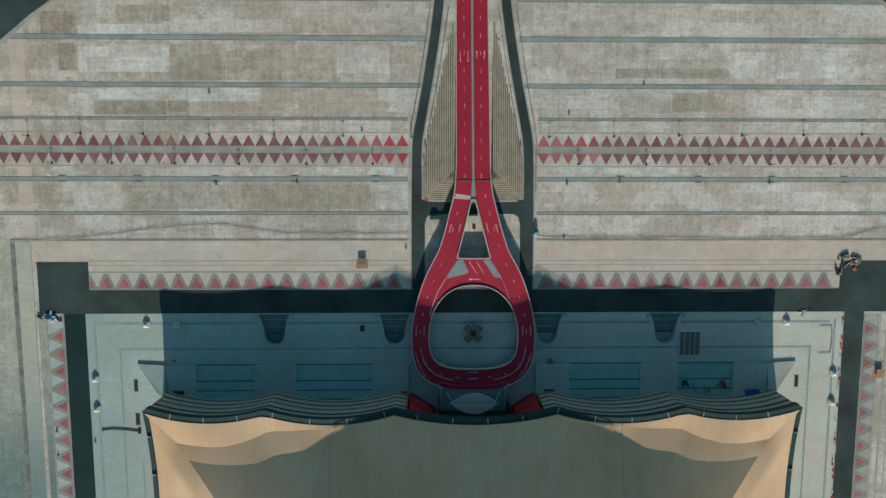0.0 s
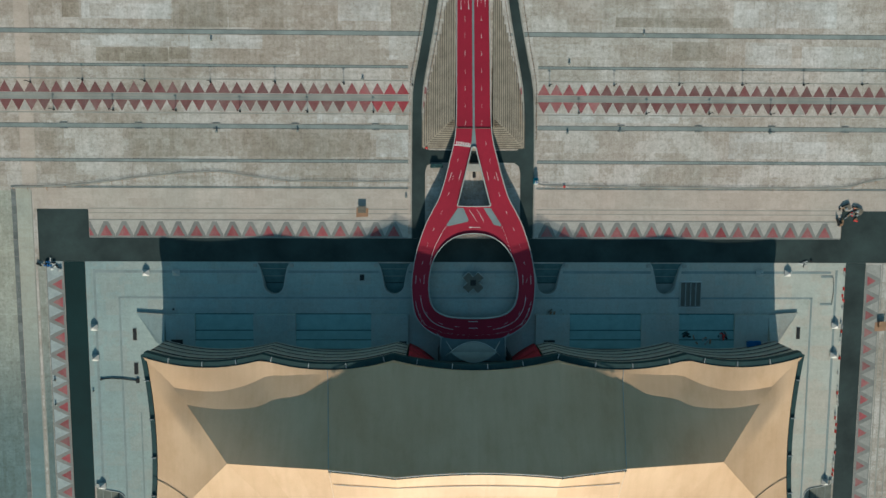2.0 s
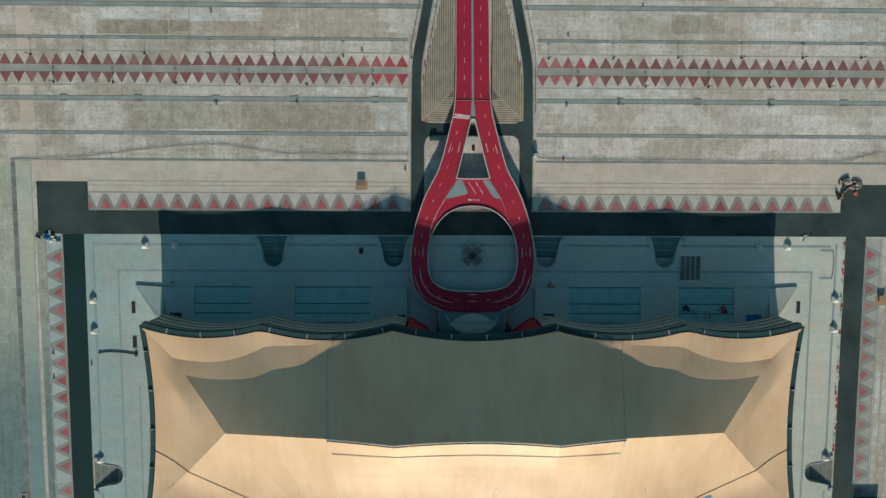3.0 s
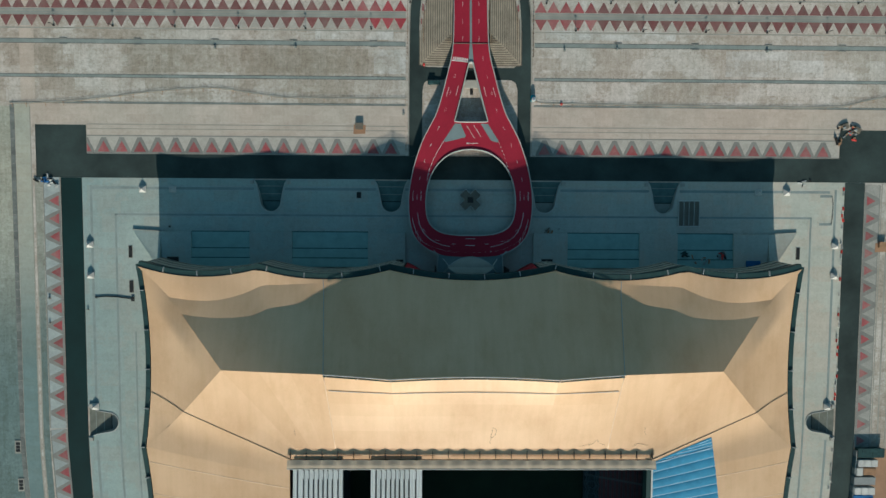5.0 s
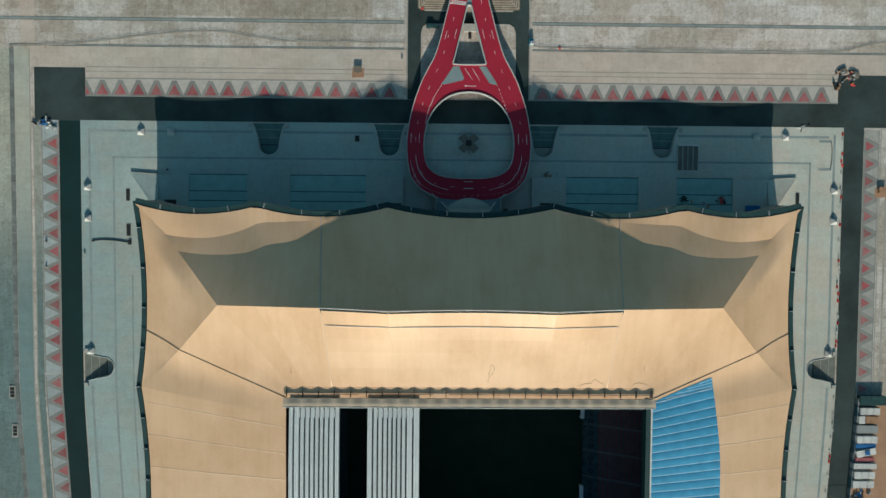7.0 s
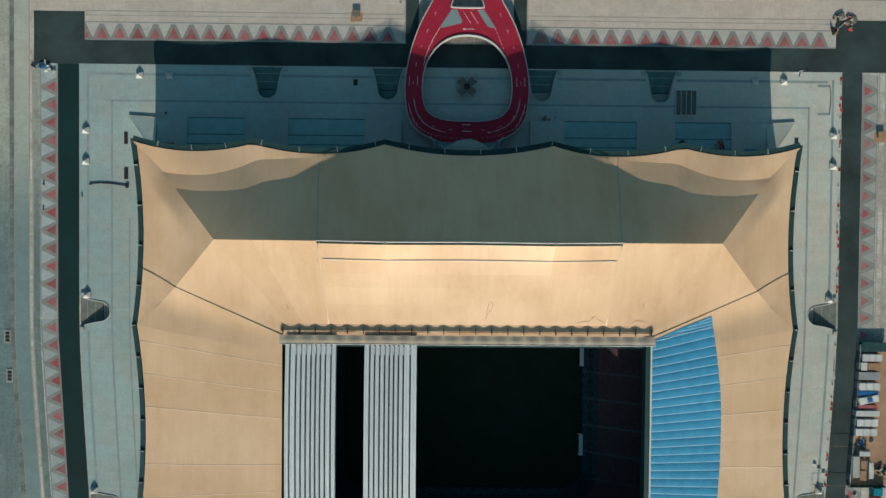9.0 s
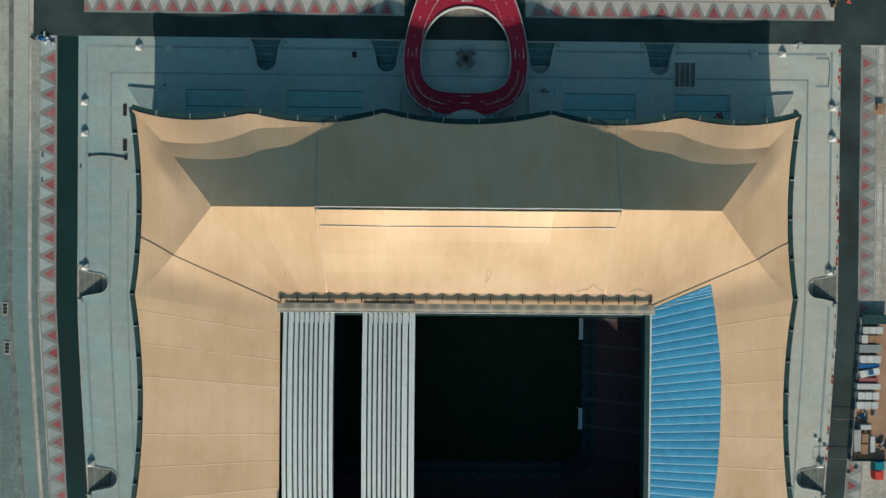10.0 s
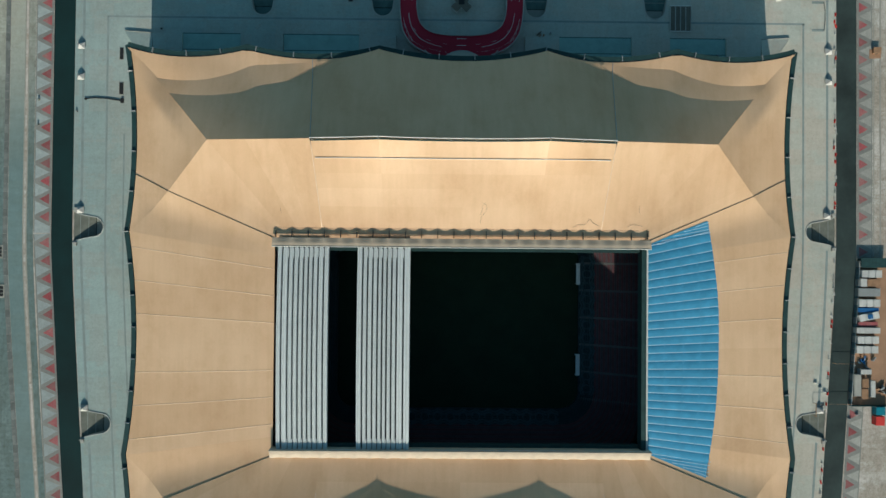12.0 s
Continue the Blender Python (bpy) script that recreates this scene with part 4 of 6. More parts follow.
for ln in EAVES:
    front = abs(ln[0][1] - ln[-1][1]) < 1
    crown = (lambda x: max(ZE, eave_z(x))) if front else (lambda x: ZE)
    at(part("eave_beam", strip(offset_line(ln, -0.05 if front else 0.2), 2.6 if front else 2.0, lambda x, y: crown(x) - 3.3, lambda x, y: crown(x) - 0.3), M_DARK, stadium, "dark green eave beam with scalloped line"))
    for (z0, z1, k), piece in itertools.product(BANDS, (lambda p: p[0] < -29.8, lambda p: p[0] > 29.8) if ln is NEAVE else (lambda p: True,)):
        rows = [[(*p, z * (crown(p[0]) - 3.2) / 17.0) for p in offset_line(ln, lean(z)) if piece(p)] for z in (z0, z1)]
        bm = grid_mesh(bmesh.new(), rows)
        ob = at(part("wall_band", bm, M_STRIPE_D if k else M_STRIPE_L, stadium, "black woven wall band" if k else "pale woven wall band"))
        so = ob.modifiers.new("thickness", "SOLIDIFY")
        so.thickness, so.offset = 0.35, 0
for s in (-1, 1):
    for z0, z1 in ((0.2, 8.4), (8.4, 16.8)):
        xs = [s * (18.5 + k * 1.3) for k in range(10)]
        rows = [[(x, eave_y(x) + lean(z) + 0.2 - 5.6 * (max(0.0, 30.2 - abs(x)) / 11.7) ** 1.5, z) for x in xs] for z in (z0, z1)]
        ob = at(part("wall_panel", grid_mesh(bmesh.new(), rows), M_WALLRED, stadium, "red woven wall panel beside the entrance"))
        so = ob.modifiers.new("thickness", "SOLIDIFY")
        so.thickness, so.offset = 0.3, 0

# recessed black walls stand for the dark entrance opening between the woven walls
at(part("entrance_screen", prism([(-16.6, -104.6), (-16.6, -111.2), (16.6, -111.2), (16.6, -104.6), (16.2, -104.6), (16.2, -110.8), (-16.2, -110.8), (-16.2, -104.6)], 0.2, 19.6), M_BLACK, stadium, "black panel standing for the dark entrance opening"))
# bright joint plates along the eave
for ln in EAVES:
    run = 0.0
    for (xa, ya), (xb, yb) in zip(ln, ln[1:]):
        run += math.hypot(xb - xa, yb - ya)
        if run > 13.5:
            run = 0.0
            bm = box(-0.16, 0.16, -0.7, 1.5, ZE - 0.3, ZE + 0.5, 0.05) if ln is NEAVE or ln is EAVES[3] else box(-0.16, 0.16, -1.5, 0.7, ZE - 0.3, ZE + 0.5, 0.05)
            bm.transform(pose(xa, ya, max(0.0, eave_z(xa) - ZE) if abs(xb - xa) > abs(yb - ya) else 0.0, 0, 0, math.degrees(math.atan2(yb - ya, xb - xa))))
            at(part("joint_plate", bm, M_STEEL, stadium, "pale steel joint plate"))

HIP_PTS = [hip(0.4 + 0.5 * i / 90, j / 70) for i in range(91) for j in range(71)]
hip_tree = kdtree.KDTree(len(HIP_PTS))
for i, p in enumerate(HIP_PTS):
    hip_tree.insert((p.x, p.y, 0), i)
hip_tree.balance()


def on_hip(x, y):
    """The point of the hipped panel over a place in the plan."""
    near = hip_tree.find_n((x, y, 0), 4)
    ws = [1 / (d + 0.02) for _, _, d in near]
    return Vector((x, y, sum(w * HIP_PTS[i].z for w, (_, i, _) in zip(ws, near)) / sum(ws)))


def ribbon(pts, w, across=1):
    """A flat welded seam lying on the fabric."""
    rows = [[(p[0] + (0 if across else s * w), p[1] + (s * w if across else 0), p[2] + 0.03) for p in pts] for s in (-1, 1)]
    bm = grid_mesh(bmesh.new(), rows)
    bmesh.ops.recalc_face_normals(bm, faces=bm.faces[:])
    if sum(q.normal.z for q in bm.faces) < 0:
        bmesh.ops.reverse_faces(bm, faces=bm.faces[:])
    ob = at(part("seam", bm, M_SEAM, stadium))
    so = ob.modifiers.new("thickness", "SOLIDIFY")
    so.thickness, so.offset = 0.025, -1


# seams, cables and ridge pipes
SEAM = 0.16
for sx in (1, -1):
    for sy in (1, -1):
        f = lambda p: mirror(p, sx, sy)
        lift = Vector((0, 0, 0.12))
        at(part("roof_seam", tube([f(north_slope(0.58, v / 10) + lift) for v in range(11)], SEAM), M_KERB, stadium))
        ribbon([f(inner(0.26, v / 10)) for v in range(11)], 0.22, 0)
        pts = [on_hip(-144.3 + 18.1 * k / 9, -158.6 - 8.6 * k / 9) for k in range(0, 9, 2)] + [inner(0.5208, k / 10, 0.0 if sy > 0 else 4.4) for k in range(11)]
        at(part("valley_cable", tube([f(p + Vector((0, 0, 0.12))) for p in pts], 0.10), M_DARK, stadium, "dark steel cable from eave to roof opening"))
        for u in (0.655, 0.775, 0.895):
            ribbon([f(inner(u, v / 8)) for v in range(9)], 0.16)
        uu = [k / 14 * 0.58 for k in range(15)]
        at(part("ridge_pipe", tube([f(ridge(u) + Vector((0, 0.15, 0.75))) for u in uu], 0.2), M_PALEMETAL, stadium, "pale pipe along the ridge"))
        at(part("ridge_gap", tube([f(ridge(u) + Vector((0, -0.75, 0.05))) for u in uu], 0.28), M_DARK, stadium, "dark seam beside the ridge pipe"))
        for u in (0.05, 0.17, 0.33, 0.45, 0.57):
            p = ridge(u)
            at(part("ridge_post", tube([f(p + Vector((0, -0.6, -0.2))), f(p + Vector((0, -0.6, 1.2)))], 0.17), M_PALEMETAL, stadium))
        line = [inner(u / 14 * 0.255, 0.21) + Vector((0, 0, 0.27)) for u in range(15)]
        at(part("roof_pipe", tube([f(p) for p in line], 0.15), M_PALEMETAL, stadium, "pale pipe across the inner roof"))
        p = ridge(0.33)
        at(part("mast_tip", tube([f(p + Vector((0, 0, -0.5))), f(p + Vector((0, 0, 2.0)))], 0.25, 8, 0.1), M_STEEL, stadium))

# ---- edge of the roof opening
for sy, name in ((1, "north"), (-1, "south")):
    f = lambda p: mirror(p, 1, sy)
    n = 276
    prof = [(-181.9, 27.4), (-182.6, 28.1), (-187.2, 26.6)] if sy > 0 else [(-181.9, 28.0), (-186.0, 28.4), (-187.2, 28.2)]
    if sy > 0:
        bm = bmesh.new()
        add_box(bm, -79.2, 79.2, -187.2, -182.45, 26.8, 27.9)
        at(part("gutter_floor", bm, M_ROOF, stadium, "sunken gutter behind the edge beam"))
    rows = []
    # on the north side the beam is an open shelf: the low sun shines in under it
    section = ((-186.8, 29.35, 0.7), (-188.4, 29.87, 0.35), (-190.2, 30.45, 0.0), (-190.5, 30.3, 0.0)) if sy > 0 else ((-186.7, 27.0, 0.0), (-186.8, 29.55, 0.6), (-188.4, 29.95, 0.3), (-190.2, 31.6, 0.0), (-190.5, 31.5, 0.0), (-190.6, 26.4, 0.0))
    for y, zb, hump in section:
        row = []
        for k in range(n + 1):
            x = -80.0 + 160.0 * k / n
            h = abs(math.sin((x + 79) / 6.87 * math.pi))
            row.append(f((x, y, zb + hump * (1 - h))))
        rows.append(row)
    roof_part("edge_beam", rows, "pale fabric-covered edge beam of the roof opening", M_BEAM, 0.2)
    at(part("edge_trim", tube([f((-80 + 8 * k, -190.55, 30.45)) for k in range(21)], 0.16), M_PALEMETAL, stadium, "pale trim along the roof opening"))
    if sy > 0:
        for k in range(24):
            x = -79 + k * 6.87
            bm = box(x - 0.16, x + 0.16, -186.6, -183.4, 27.85, 28.75, 0.05)
            at(part("gutter_bracket", bm, M_STONE2, stadium))
        for y in (-185.5,):
            for a, b in ((-58, -48), (-40, -16), (-9, 79)):
                at(part("gutter_pipe", tube([(a, y, 28.3), (b, y, 28.3)], 0.17), M_RUST, stadium, "rusty pipe in the gutter"))
    y = f((0, -191.2, 0))[1]
    at(part("track_beam", box(-79, 79, y - 0.9, y + 0.9, 25.6, 27.4), M_DARK, stadium, "dark green track beam under the roof edge"))
at(part("track_beam", box(76.2, 78.2, 2 * YC + 190.5, -190.5, 25.4, 29.6), M_DARK, stadium, "dark green frame along the roof opening"))
at(part("edge_trim", box(78.25, 78.9, 2 * YC + 189, -189, 27.9, 29.7), M_PALEMETAL, stadium, "pale trim along the roof opening"))


# folded white membranes of the retractable roof
def folded(x0, x1, gaps):
    """gaps: where, across the stack, one fold ends and the next begins."""
    ob = base("retractable_roof", (x0 + x1) / 2, YC, 29.2, "folded white membrane panels of the retractable roof", "retractable roof", "retractable roof stacks")
    ylo, yhi = 2 * YC + 190.6, -190.6
    rise = lambda t: 0.6 + 1.6 * 4 * t * (1 - t)
    cuts = [0.0] + list(gaps) + [1.0]
    for k, (ga, gb) in enumerate(zip(cuts, cuts[1:])):
        bm = bmesh.new()
        a, b = x0 + (x1 - x0) * ga - ob.location.x, x0 + (x1 - x0) * gb - ob.location.x
        wl, wr = a + (0.30 if k else 0.0), b - (0.34 if k < len(gaps) else 0.0)
        mid = wl + (wr - wl) * 0.52
        m = 24
        secs = []
        for j in range(m + 1):
            t = j / m
            y, z = yhi + (ylo - yhi) * t - YC, rise(t)
            secs.append([(wl, y, z - 0.9), (wl, y, z), (mid - 0.42, y, z + 0.34), (mid - 0.1, y, z - 0.05), (mid + 0.1, y, z + 0.44), (wr - 0.12, y, z + 0.1), (wr, y, z - 0.9)])
        vs = [[bm.verts.new(p) for p in s] for s in secs]
        for r, s in zip(vs, vs[1:]):
            for i in range(6):
                bm.faces.new((r[i], r[i + 1], s[i + 1], s[i]))
        bm.faces.new(vs[0])
        bm.faces.new(vs[-1][::-1])
        bmesh.ops.recalc_face_normals(bm, faces=bm.faces[:])
        p = part("membrane_panel", bm, M_MEMB, ob)
        if 0 < k < len(gaps):
            for t in (0.03, 0.97):
                y = yhi + (ylo - yhi) * t - YC
                part("clamp", box(b - 0.3, b + 0.02, y - 1.8, y + 1.8, rise(t) - 0.2, rise(t) + 0.3, 0.03), M_MEMB, p)
    bm = bmesh.new()
    for j in range(12):
        ta, tb = j / 12, (j + 1) / 12
        ya, yb = yhi + (ylo - yhi) * ta - YC, yhi + (ylo - yhi) * tb - YC
        add_box(bm, x0 - ob.location.x, x1 - ob.location.x, yb, ya, -2.0 + (rise(ta) - 0.6) * 0.8, -1.3 + (rise(ta) - 0.6) * 0.8)
    part("carrier_beam", bm, M_GAP, ob, "dark carrier under the folds")
    # added plate that keeps the low sun from shining between the folds
    part("light_stop_plate", box(x0 - ob.location.x + 0.1, x1 - ob.location.x - 0.1, yhi - YC - 0.35, yhi - YC - 0.05, -1.4, 0.75), M_GAP, ob, "dark plate added to stop light under the folds")
    return ob


folded(-77.4, -56.0, (0.093, 0.215, 0.315, 0.415, 0.511, 0.604, 0.696, 0.796, 0.907))
folded(-43.9, -21.7, (0.104, 0.198, 0.295, 0.389, 0.476, 0.562, 0.653, 0.747, 0.878))

# blue sheeting where roof fabric is missing
BLUE_OUT = smooth_line([(105.9, -178.2), (108.4, -194), (110.6, -214), (110.9, YC), (110.2, -250), (108.4, -268), (105.2, -288.0)], 10)


def blue_edge(y):
    for a, b in zip(BLUE_OUT, BLUE_OUT[1:]):
        if b[1] <= y <= a[1]:
            return a[0] + (b[0] - a[0]) * (y - a[1]) / (b[1] - a[1])
    return 105.5


# a smooth sheet laid over the inner roof fabric of the east side
samples = [Vector(mirror(inner(0.46 + 0.54 * i / 60, j / 40), -1, 1)) for i in range(61) for j in range(41)]
samples = [p for p in samples if p.x < 113]


def sheet_terms(x, y):
    a, w = (x - 95) / 16, ((y - YC) / 50) ** 2
    return [a ** p * w ** q for p in range(4) for q in range(5)]


SHEET = np.linalg.lstsq(np.array([sheet_terms(p.x, p.y) for p in samples]), np.array([p.z for p in samples]), rcond=None)[0]


def roof_z(x, y):
    """Height of the inner roof fabric on the east side."""
    z = float(np.dot(SHEET, sheet_terms(x, y)))
    # the sheeting dips down to the fabric towards the valleys
    k = max(0.0, min(1.0, (44.1 + (x - 79.0) * 0.41 - abs(y - YC)) / 12.0))
    return z - 0.42 * (1 - k)


deckblue = base("roof_deck", 95, YC, 26, "blue corrugated sheeting on the uncovered roof bays", "roof deck")
nb = 26
for k in range(nb):
    bays = [-189.2 - 87.4 * (1.08 * q - 0.08 * q * q) for q in (k / nb, (k + 1) / nb)]      # bays narrow a little southwards
    ya, yb = bays
    # bays fan out slightly towards the outer edge
    oa, obb = ya + (ya - YC) * 0.13 + 0.9, yb + (yb - YC) * 0.13 + 0.9
    xa, xb = blue_edge(max(min(oa, -178.3), -287.9)), blue_edge(max(min(obb, -178.3), -287.9))
    bm = bmesh.new()
    n = 8
    rows = []
    for j in range(n + 1):
        t = j / n
        x_a, x_b = 79.0 + (xa - 79.0) * t, 79.0 + (xb - 79.0) * t
        pa, pb = ya + (oa - ya) * t, yb + (obb - yb) * t
        rows.append([(x_a + (x_b - x_a) * q, pa + (pb - pa) * q, roof_z(x_a + (x_b - x_a) * q, pa + (pb - pa) * q) + h) for q, h in ((0, 0.46), (0.22, 0.64), (0.5, 0.71), (0.8, 0.68), (1, 0.60))])
    grid_mesh(bm, rows)
    for fc in bm.faces:
        fc.smooth = False
    bmesh.ops.reverse_faces(bm, faces=bm.faces[:])
    p = part("sheet", bm, M_BLUE, deckblue)
    p.location = (-95, -YC, -26)
    so = p.modifiers.new("thickness", "SOLIDIFY")
    so.thickness, so.offset = 0.04, 0
    q = part("rib", strip([(79.0 + (xa - 79.0) * j / 6, ya + (oa - ya) * j / 6) for j in range(7)], 0.30, lambda x, y: roof_z(x, y) + 0.4, lambda x, y: roof_z(x, y) + 0.66), M_BLUERIB, deckblue, "pale rib")
    q.location = (-95, -YC, -26)
under = bmesh.new()
add_prism(under, [(79.0, -188.9), (92.0, -183.3), (105.6, -178.0)] + BLUE_OUT[1:-1] + [(105.2, -288.0), (92.0, -282.6), (79.0, -277.1)], lambda x, y: roof_z(x, y) + 0.27, lambda x, y: roof_z(x, y) + 0.55)
p = part("sheet", under, M_BLUE, deckblue)
p.location = (-95, -YC, -26)
for sy in (1, -1):
    f = lambda p: mirror(p, 1, sy)
    for k in range(5):
        a0 = (80.2 + 5.0 * k, -188.9 + 2.05 * k)
        b0 = (106.3 + 0.25 * (4 - k), -178.6 - 1.5 * (4 - k))
        line = [f((a0[0] + (b0[0] - a0[0]) * j / 5, a0[1] + (b0[1] - a0[1]) * j / 5, 0))[:2] for j in range(6)]
        p = part("rib", strip(line, 0.26, lambda x, y: roof_z(x, y) + 0.3, lambda x, y: roof_z(x, y) + 0.59), M_BLUERIB, deckblue, "pale rib")
        p.location = (-95, -YC, -26)
for xr in (0.24, 0.5, 0.74):
    line = [(79.0 + (blue_edge(y) - 79.0) * xr, y) for y in (-191.5 - 83.5 * j / 40 for j in range(41))]
    p = part("joint_strip", strip(line, 0.4, lambda x, y: roof_z(x, y) + 0.5, lambda x, y: roof_z(x, y) + 0.70), M_BLUEJOINT, deckblue, "paler sheet joint")
    p.location = (-95, -YC, -26)

# ---- the bowl inside
bowl = base("seating_bowl", 0, YC, -4, "dark empty seating bowl inside the stadium", "seating bowl")


def bowl_part(name, bm, mats, label=""):
    ob = part(name, bm, mats, bowl, label)
    ob.location = (0, -YC, 4)
    return ob


YB = -230.2                       # middle of the pitch
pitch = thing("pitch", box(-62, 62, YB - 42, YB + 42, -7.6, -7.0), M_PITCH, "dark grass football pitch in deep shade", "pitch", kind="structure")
NR = 30


def rounded(hx, hy, r):
    """Rounded rectangle about the centre of the pitch."""
    out = []
    for sx, sy, a0 in ((1, 1, 0), (-1, 1, 90), (-1, -1, 180), (1, -1, 270)):
        q = r if sy < 0 else r - 6.5
        out += [(sx * (hx - q) + q * math.cos(radians(a0 + 15 * k)), YB + sy * (hy - q) + q * math.sin(radians(a0 + 15 * k))) for k in range(7)]
    return out


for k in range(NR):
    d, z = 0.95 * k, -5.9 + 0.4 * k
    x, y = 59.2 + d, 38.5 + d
    # upper rows alternate in colour to stand for the steps' shading
    mt = M_SEATBLUE if k < 7 else M_SEATRED if k % 2 else M_SEATSHADE
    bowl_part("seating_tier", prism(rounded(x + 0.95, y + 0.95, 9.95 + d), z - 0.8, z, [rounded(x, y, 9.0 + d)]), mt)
x, y = 59.2 + 28.5, 38.5 + 28.5
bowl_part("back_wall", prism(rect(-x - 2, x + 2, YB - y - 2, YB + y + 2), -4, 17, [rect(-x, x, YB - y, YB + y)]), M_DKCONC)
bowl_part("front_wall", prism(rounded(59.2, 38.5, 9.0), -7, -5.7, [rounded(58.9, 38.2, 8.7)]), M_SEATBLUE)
bowl_part("foundation", prism(rect(-112, 112, -318, -158), -7.7, -7.2), M_DKCONC)
for k in range(6):
    yy = YB - 33 + 13.2 * k
    bm = bmesh.new()
    for j in range(NR):
        d, z = 0.95 * j, -5.9 + 0.4 * j
        add_box(bm, 59.2 + d, 60.15 + d, yy - 0.5, yy + 0.5, z, z + 0.12)
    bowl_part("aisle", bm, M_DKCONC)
# ring motifs worked into the lower rows
def motif(cx, cy, turn, height):
    """A ring between two pairs of chevrons, in paler seats."""
    lines = [[(1.9 * math.cos(a), 1.9 * math.sin(a)) for a in (k * math.tau / 18 for k in range(19))]]
    for s in (-1, 1):
        lines += [[(s * 2.1, 3.0), (s * 3.4, 0.0), (s * 2.1, -3.0)], [(s * 1.0, 3.0), (s * 2.5, 0.0), (s * 1.0, -3.0)]]
    for ln in lines:
        ln = [(cx + x, cy + y) if not turn else (cx + y, cy + x) for x, y in ln]
        bowl_part("seat_motif", strip(ln, 0.42, lambda x, y: height(x, y) - 0.5, lambda x, y: height(x, y) + 0.25), M_SEATPALE, "pale seats set in a ring motif")


for k in range(11):
    motif(62.6, YB + 34 - 6.2 * k, 0, lambda x, y: -5.9 + 0.42 * (x - 58.8))
for k in range(15):
    motif(46 - 6.2 * k, YB - 42.0, 1, lambda x, y: -5.9 + 0.42 * (YB - 38.1 - y))
for yy in (-202.4, -246.7):
    ob = base("dugout", 58.3, yy, -7.0, "pale flat-roofed team dugout beside the pitch", "dugout", "team dugouts")
    part("roof", box(-0.9, 0.9, -5.2, 5.2, 1.9, 2.15, 0.06), M_MEMB, ob)
    part("back_panel", box(0.9, 1.1, -5.1, 5.1, 0, 1.9), M_MEMB, ob)
    for a in (-5.0, 4.8):
        part("end_panel", box(-1.0, 0.9, a, a + 0.2, 0, 1.9), M_MEMB, ob)

# ---------------------------------------------------------------- entrance side of the stadium
pod = base("entrance_deck", 0, -102, 0, "grey entrance deck with a lens-shaped canopy between loop and tent", "entrance deck")
part("deck", prism([(-17.2, 5.0), (-15.2, 3.0), (-15.8, -8.4), (15.8, -8.4), (15.2, 3.0), (17.2, 5.0), (10, 5.3), (-10, 5.3)], 3.4, 4.3), M_GREY, pod)
OY, OZ = -2.4, 10.4
oval = [(10.6 * k / 12, OY + 4.7 * (1 - (k / 12) ** 2)) for k in range(12, -12, -1)] + [(10.6 * k / 12, OY - 4.7 * (1 - (k / 12) ** 2)) for k in range(-12, 12)]
canopy = part("canopy", prism(oval, OZ, lambda x, y: OZ + 0.4 + 0.7 * max(0, 1 - (x / 10.6) ** 2 - ((y - OY) / 4.7) ** 2)), M_OVAL, pod, "pale lens-shaped canopy")
part("canopy_rim", strip([(x * 1.01, OY + (y - OY) * 1.02) for x, y in oval + oval[:1]], 0.35, OZ - 0.2, OZ + 0.6), M_KERB, canopy)
for sx in (-1, 1):
    part("side_parapet", strip([(sx * 17.2, 5.0), (sx * 15.2, 2.5), (sx * 15.8, -6.0)], 0.45, 3.4, 5.2), M_KERB, pod)
    for sy in (-1, 1):
        part("brace", tube([(sx * 8.6, OY - sy * 1.6, OZ + 0.5), (sx * 12.8, OY + sy * 3.4, 4.4)], 0.2), M_KERB, canopy)
    part("post", tube([(sx * 6, OY, 4.2), (sx * 6, OY, OZ + 0.1)], 0.35, 8), M_CONC, pod)
    part("post", tube([(sx * 12, 1.5, 0.1), (sx * 12, 1.5, 3.5)], 0.6, 8), M_CONC, pod)

# podium blocks and broad terraces at the foot of the north wall
podium = base("podium", 0, 0, 0.16, "low concrete podium with broad terraces along the tent wall", "podium")
ST = [(-133.0, -105.2), (-85.0, -48.8), (47.0, 81.8), (100.2, 127.4)]
for a, b in ((-147.0, -133.0), (-105.2, -85.0), (-48.8, -31.0), (30.5, 47.0), (81.8, 100.2), (127.4, 144.0)):
    part("block", box(a, b, -105.3, -88.7, 0, 1.3, 0.05), M_PLAT, podium)
for a, b in ST:
    for k, y in enumerate((-88.8, -96.7, -101.3)):
        part("terrace", box(a + 0.02, b - 0.02, -105.3, y, 0, 0.4 * (k + 1)), M_TERR, podium, "grey-blue terrace")
        part("terrace_edge", box(a + 0.02, b - 0.02, y, y + 0.5, 0, 0.4 * (k + 1) - 0.12), M_BAY, podium)
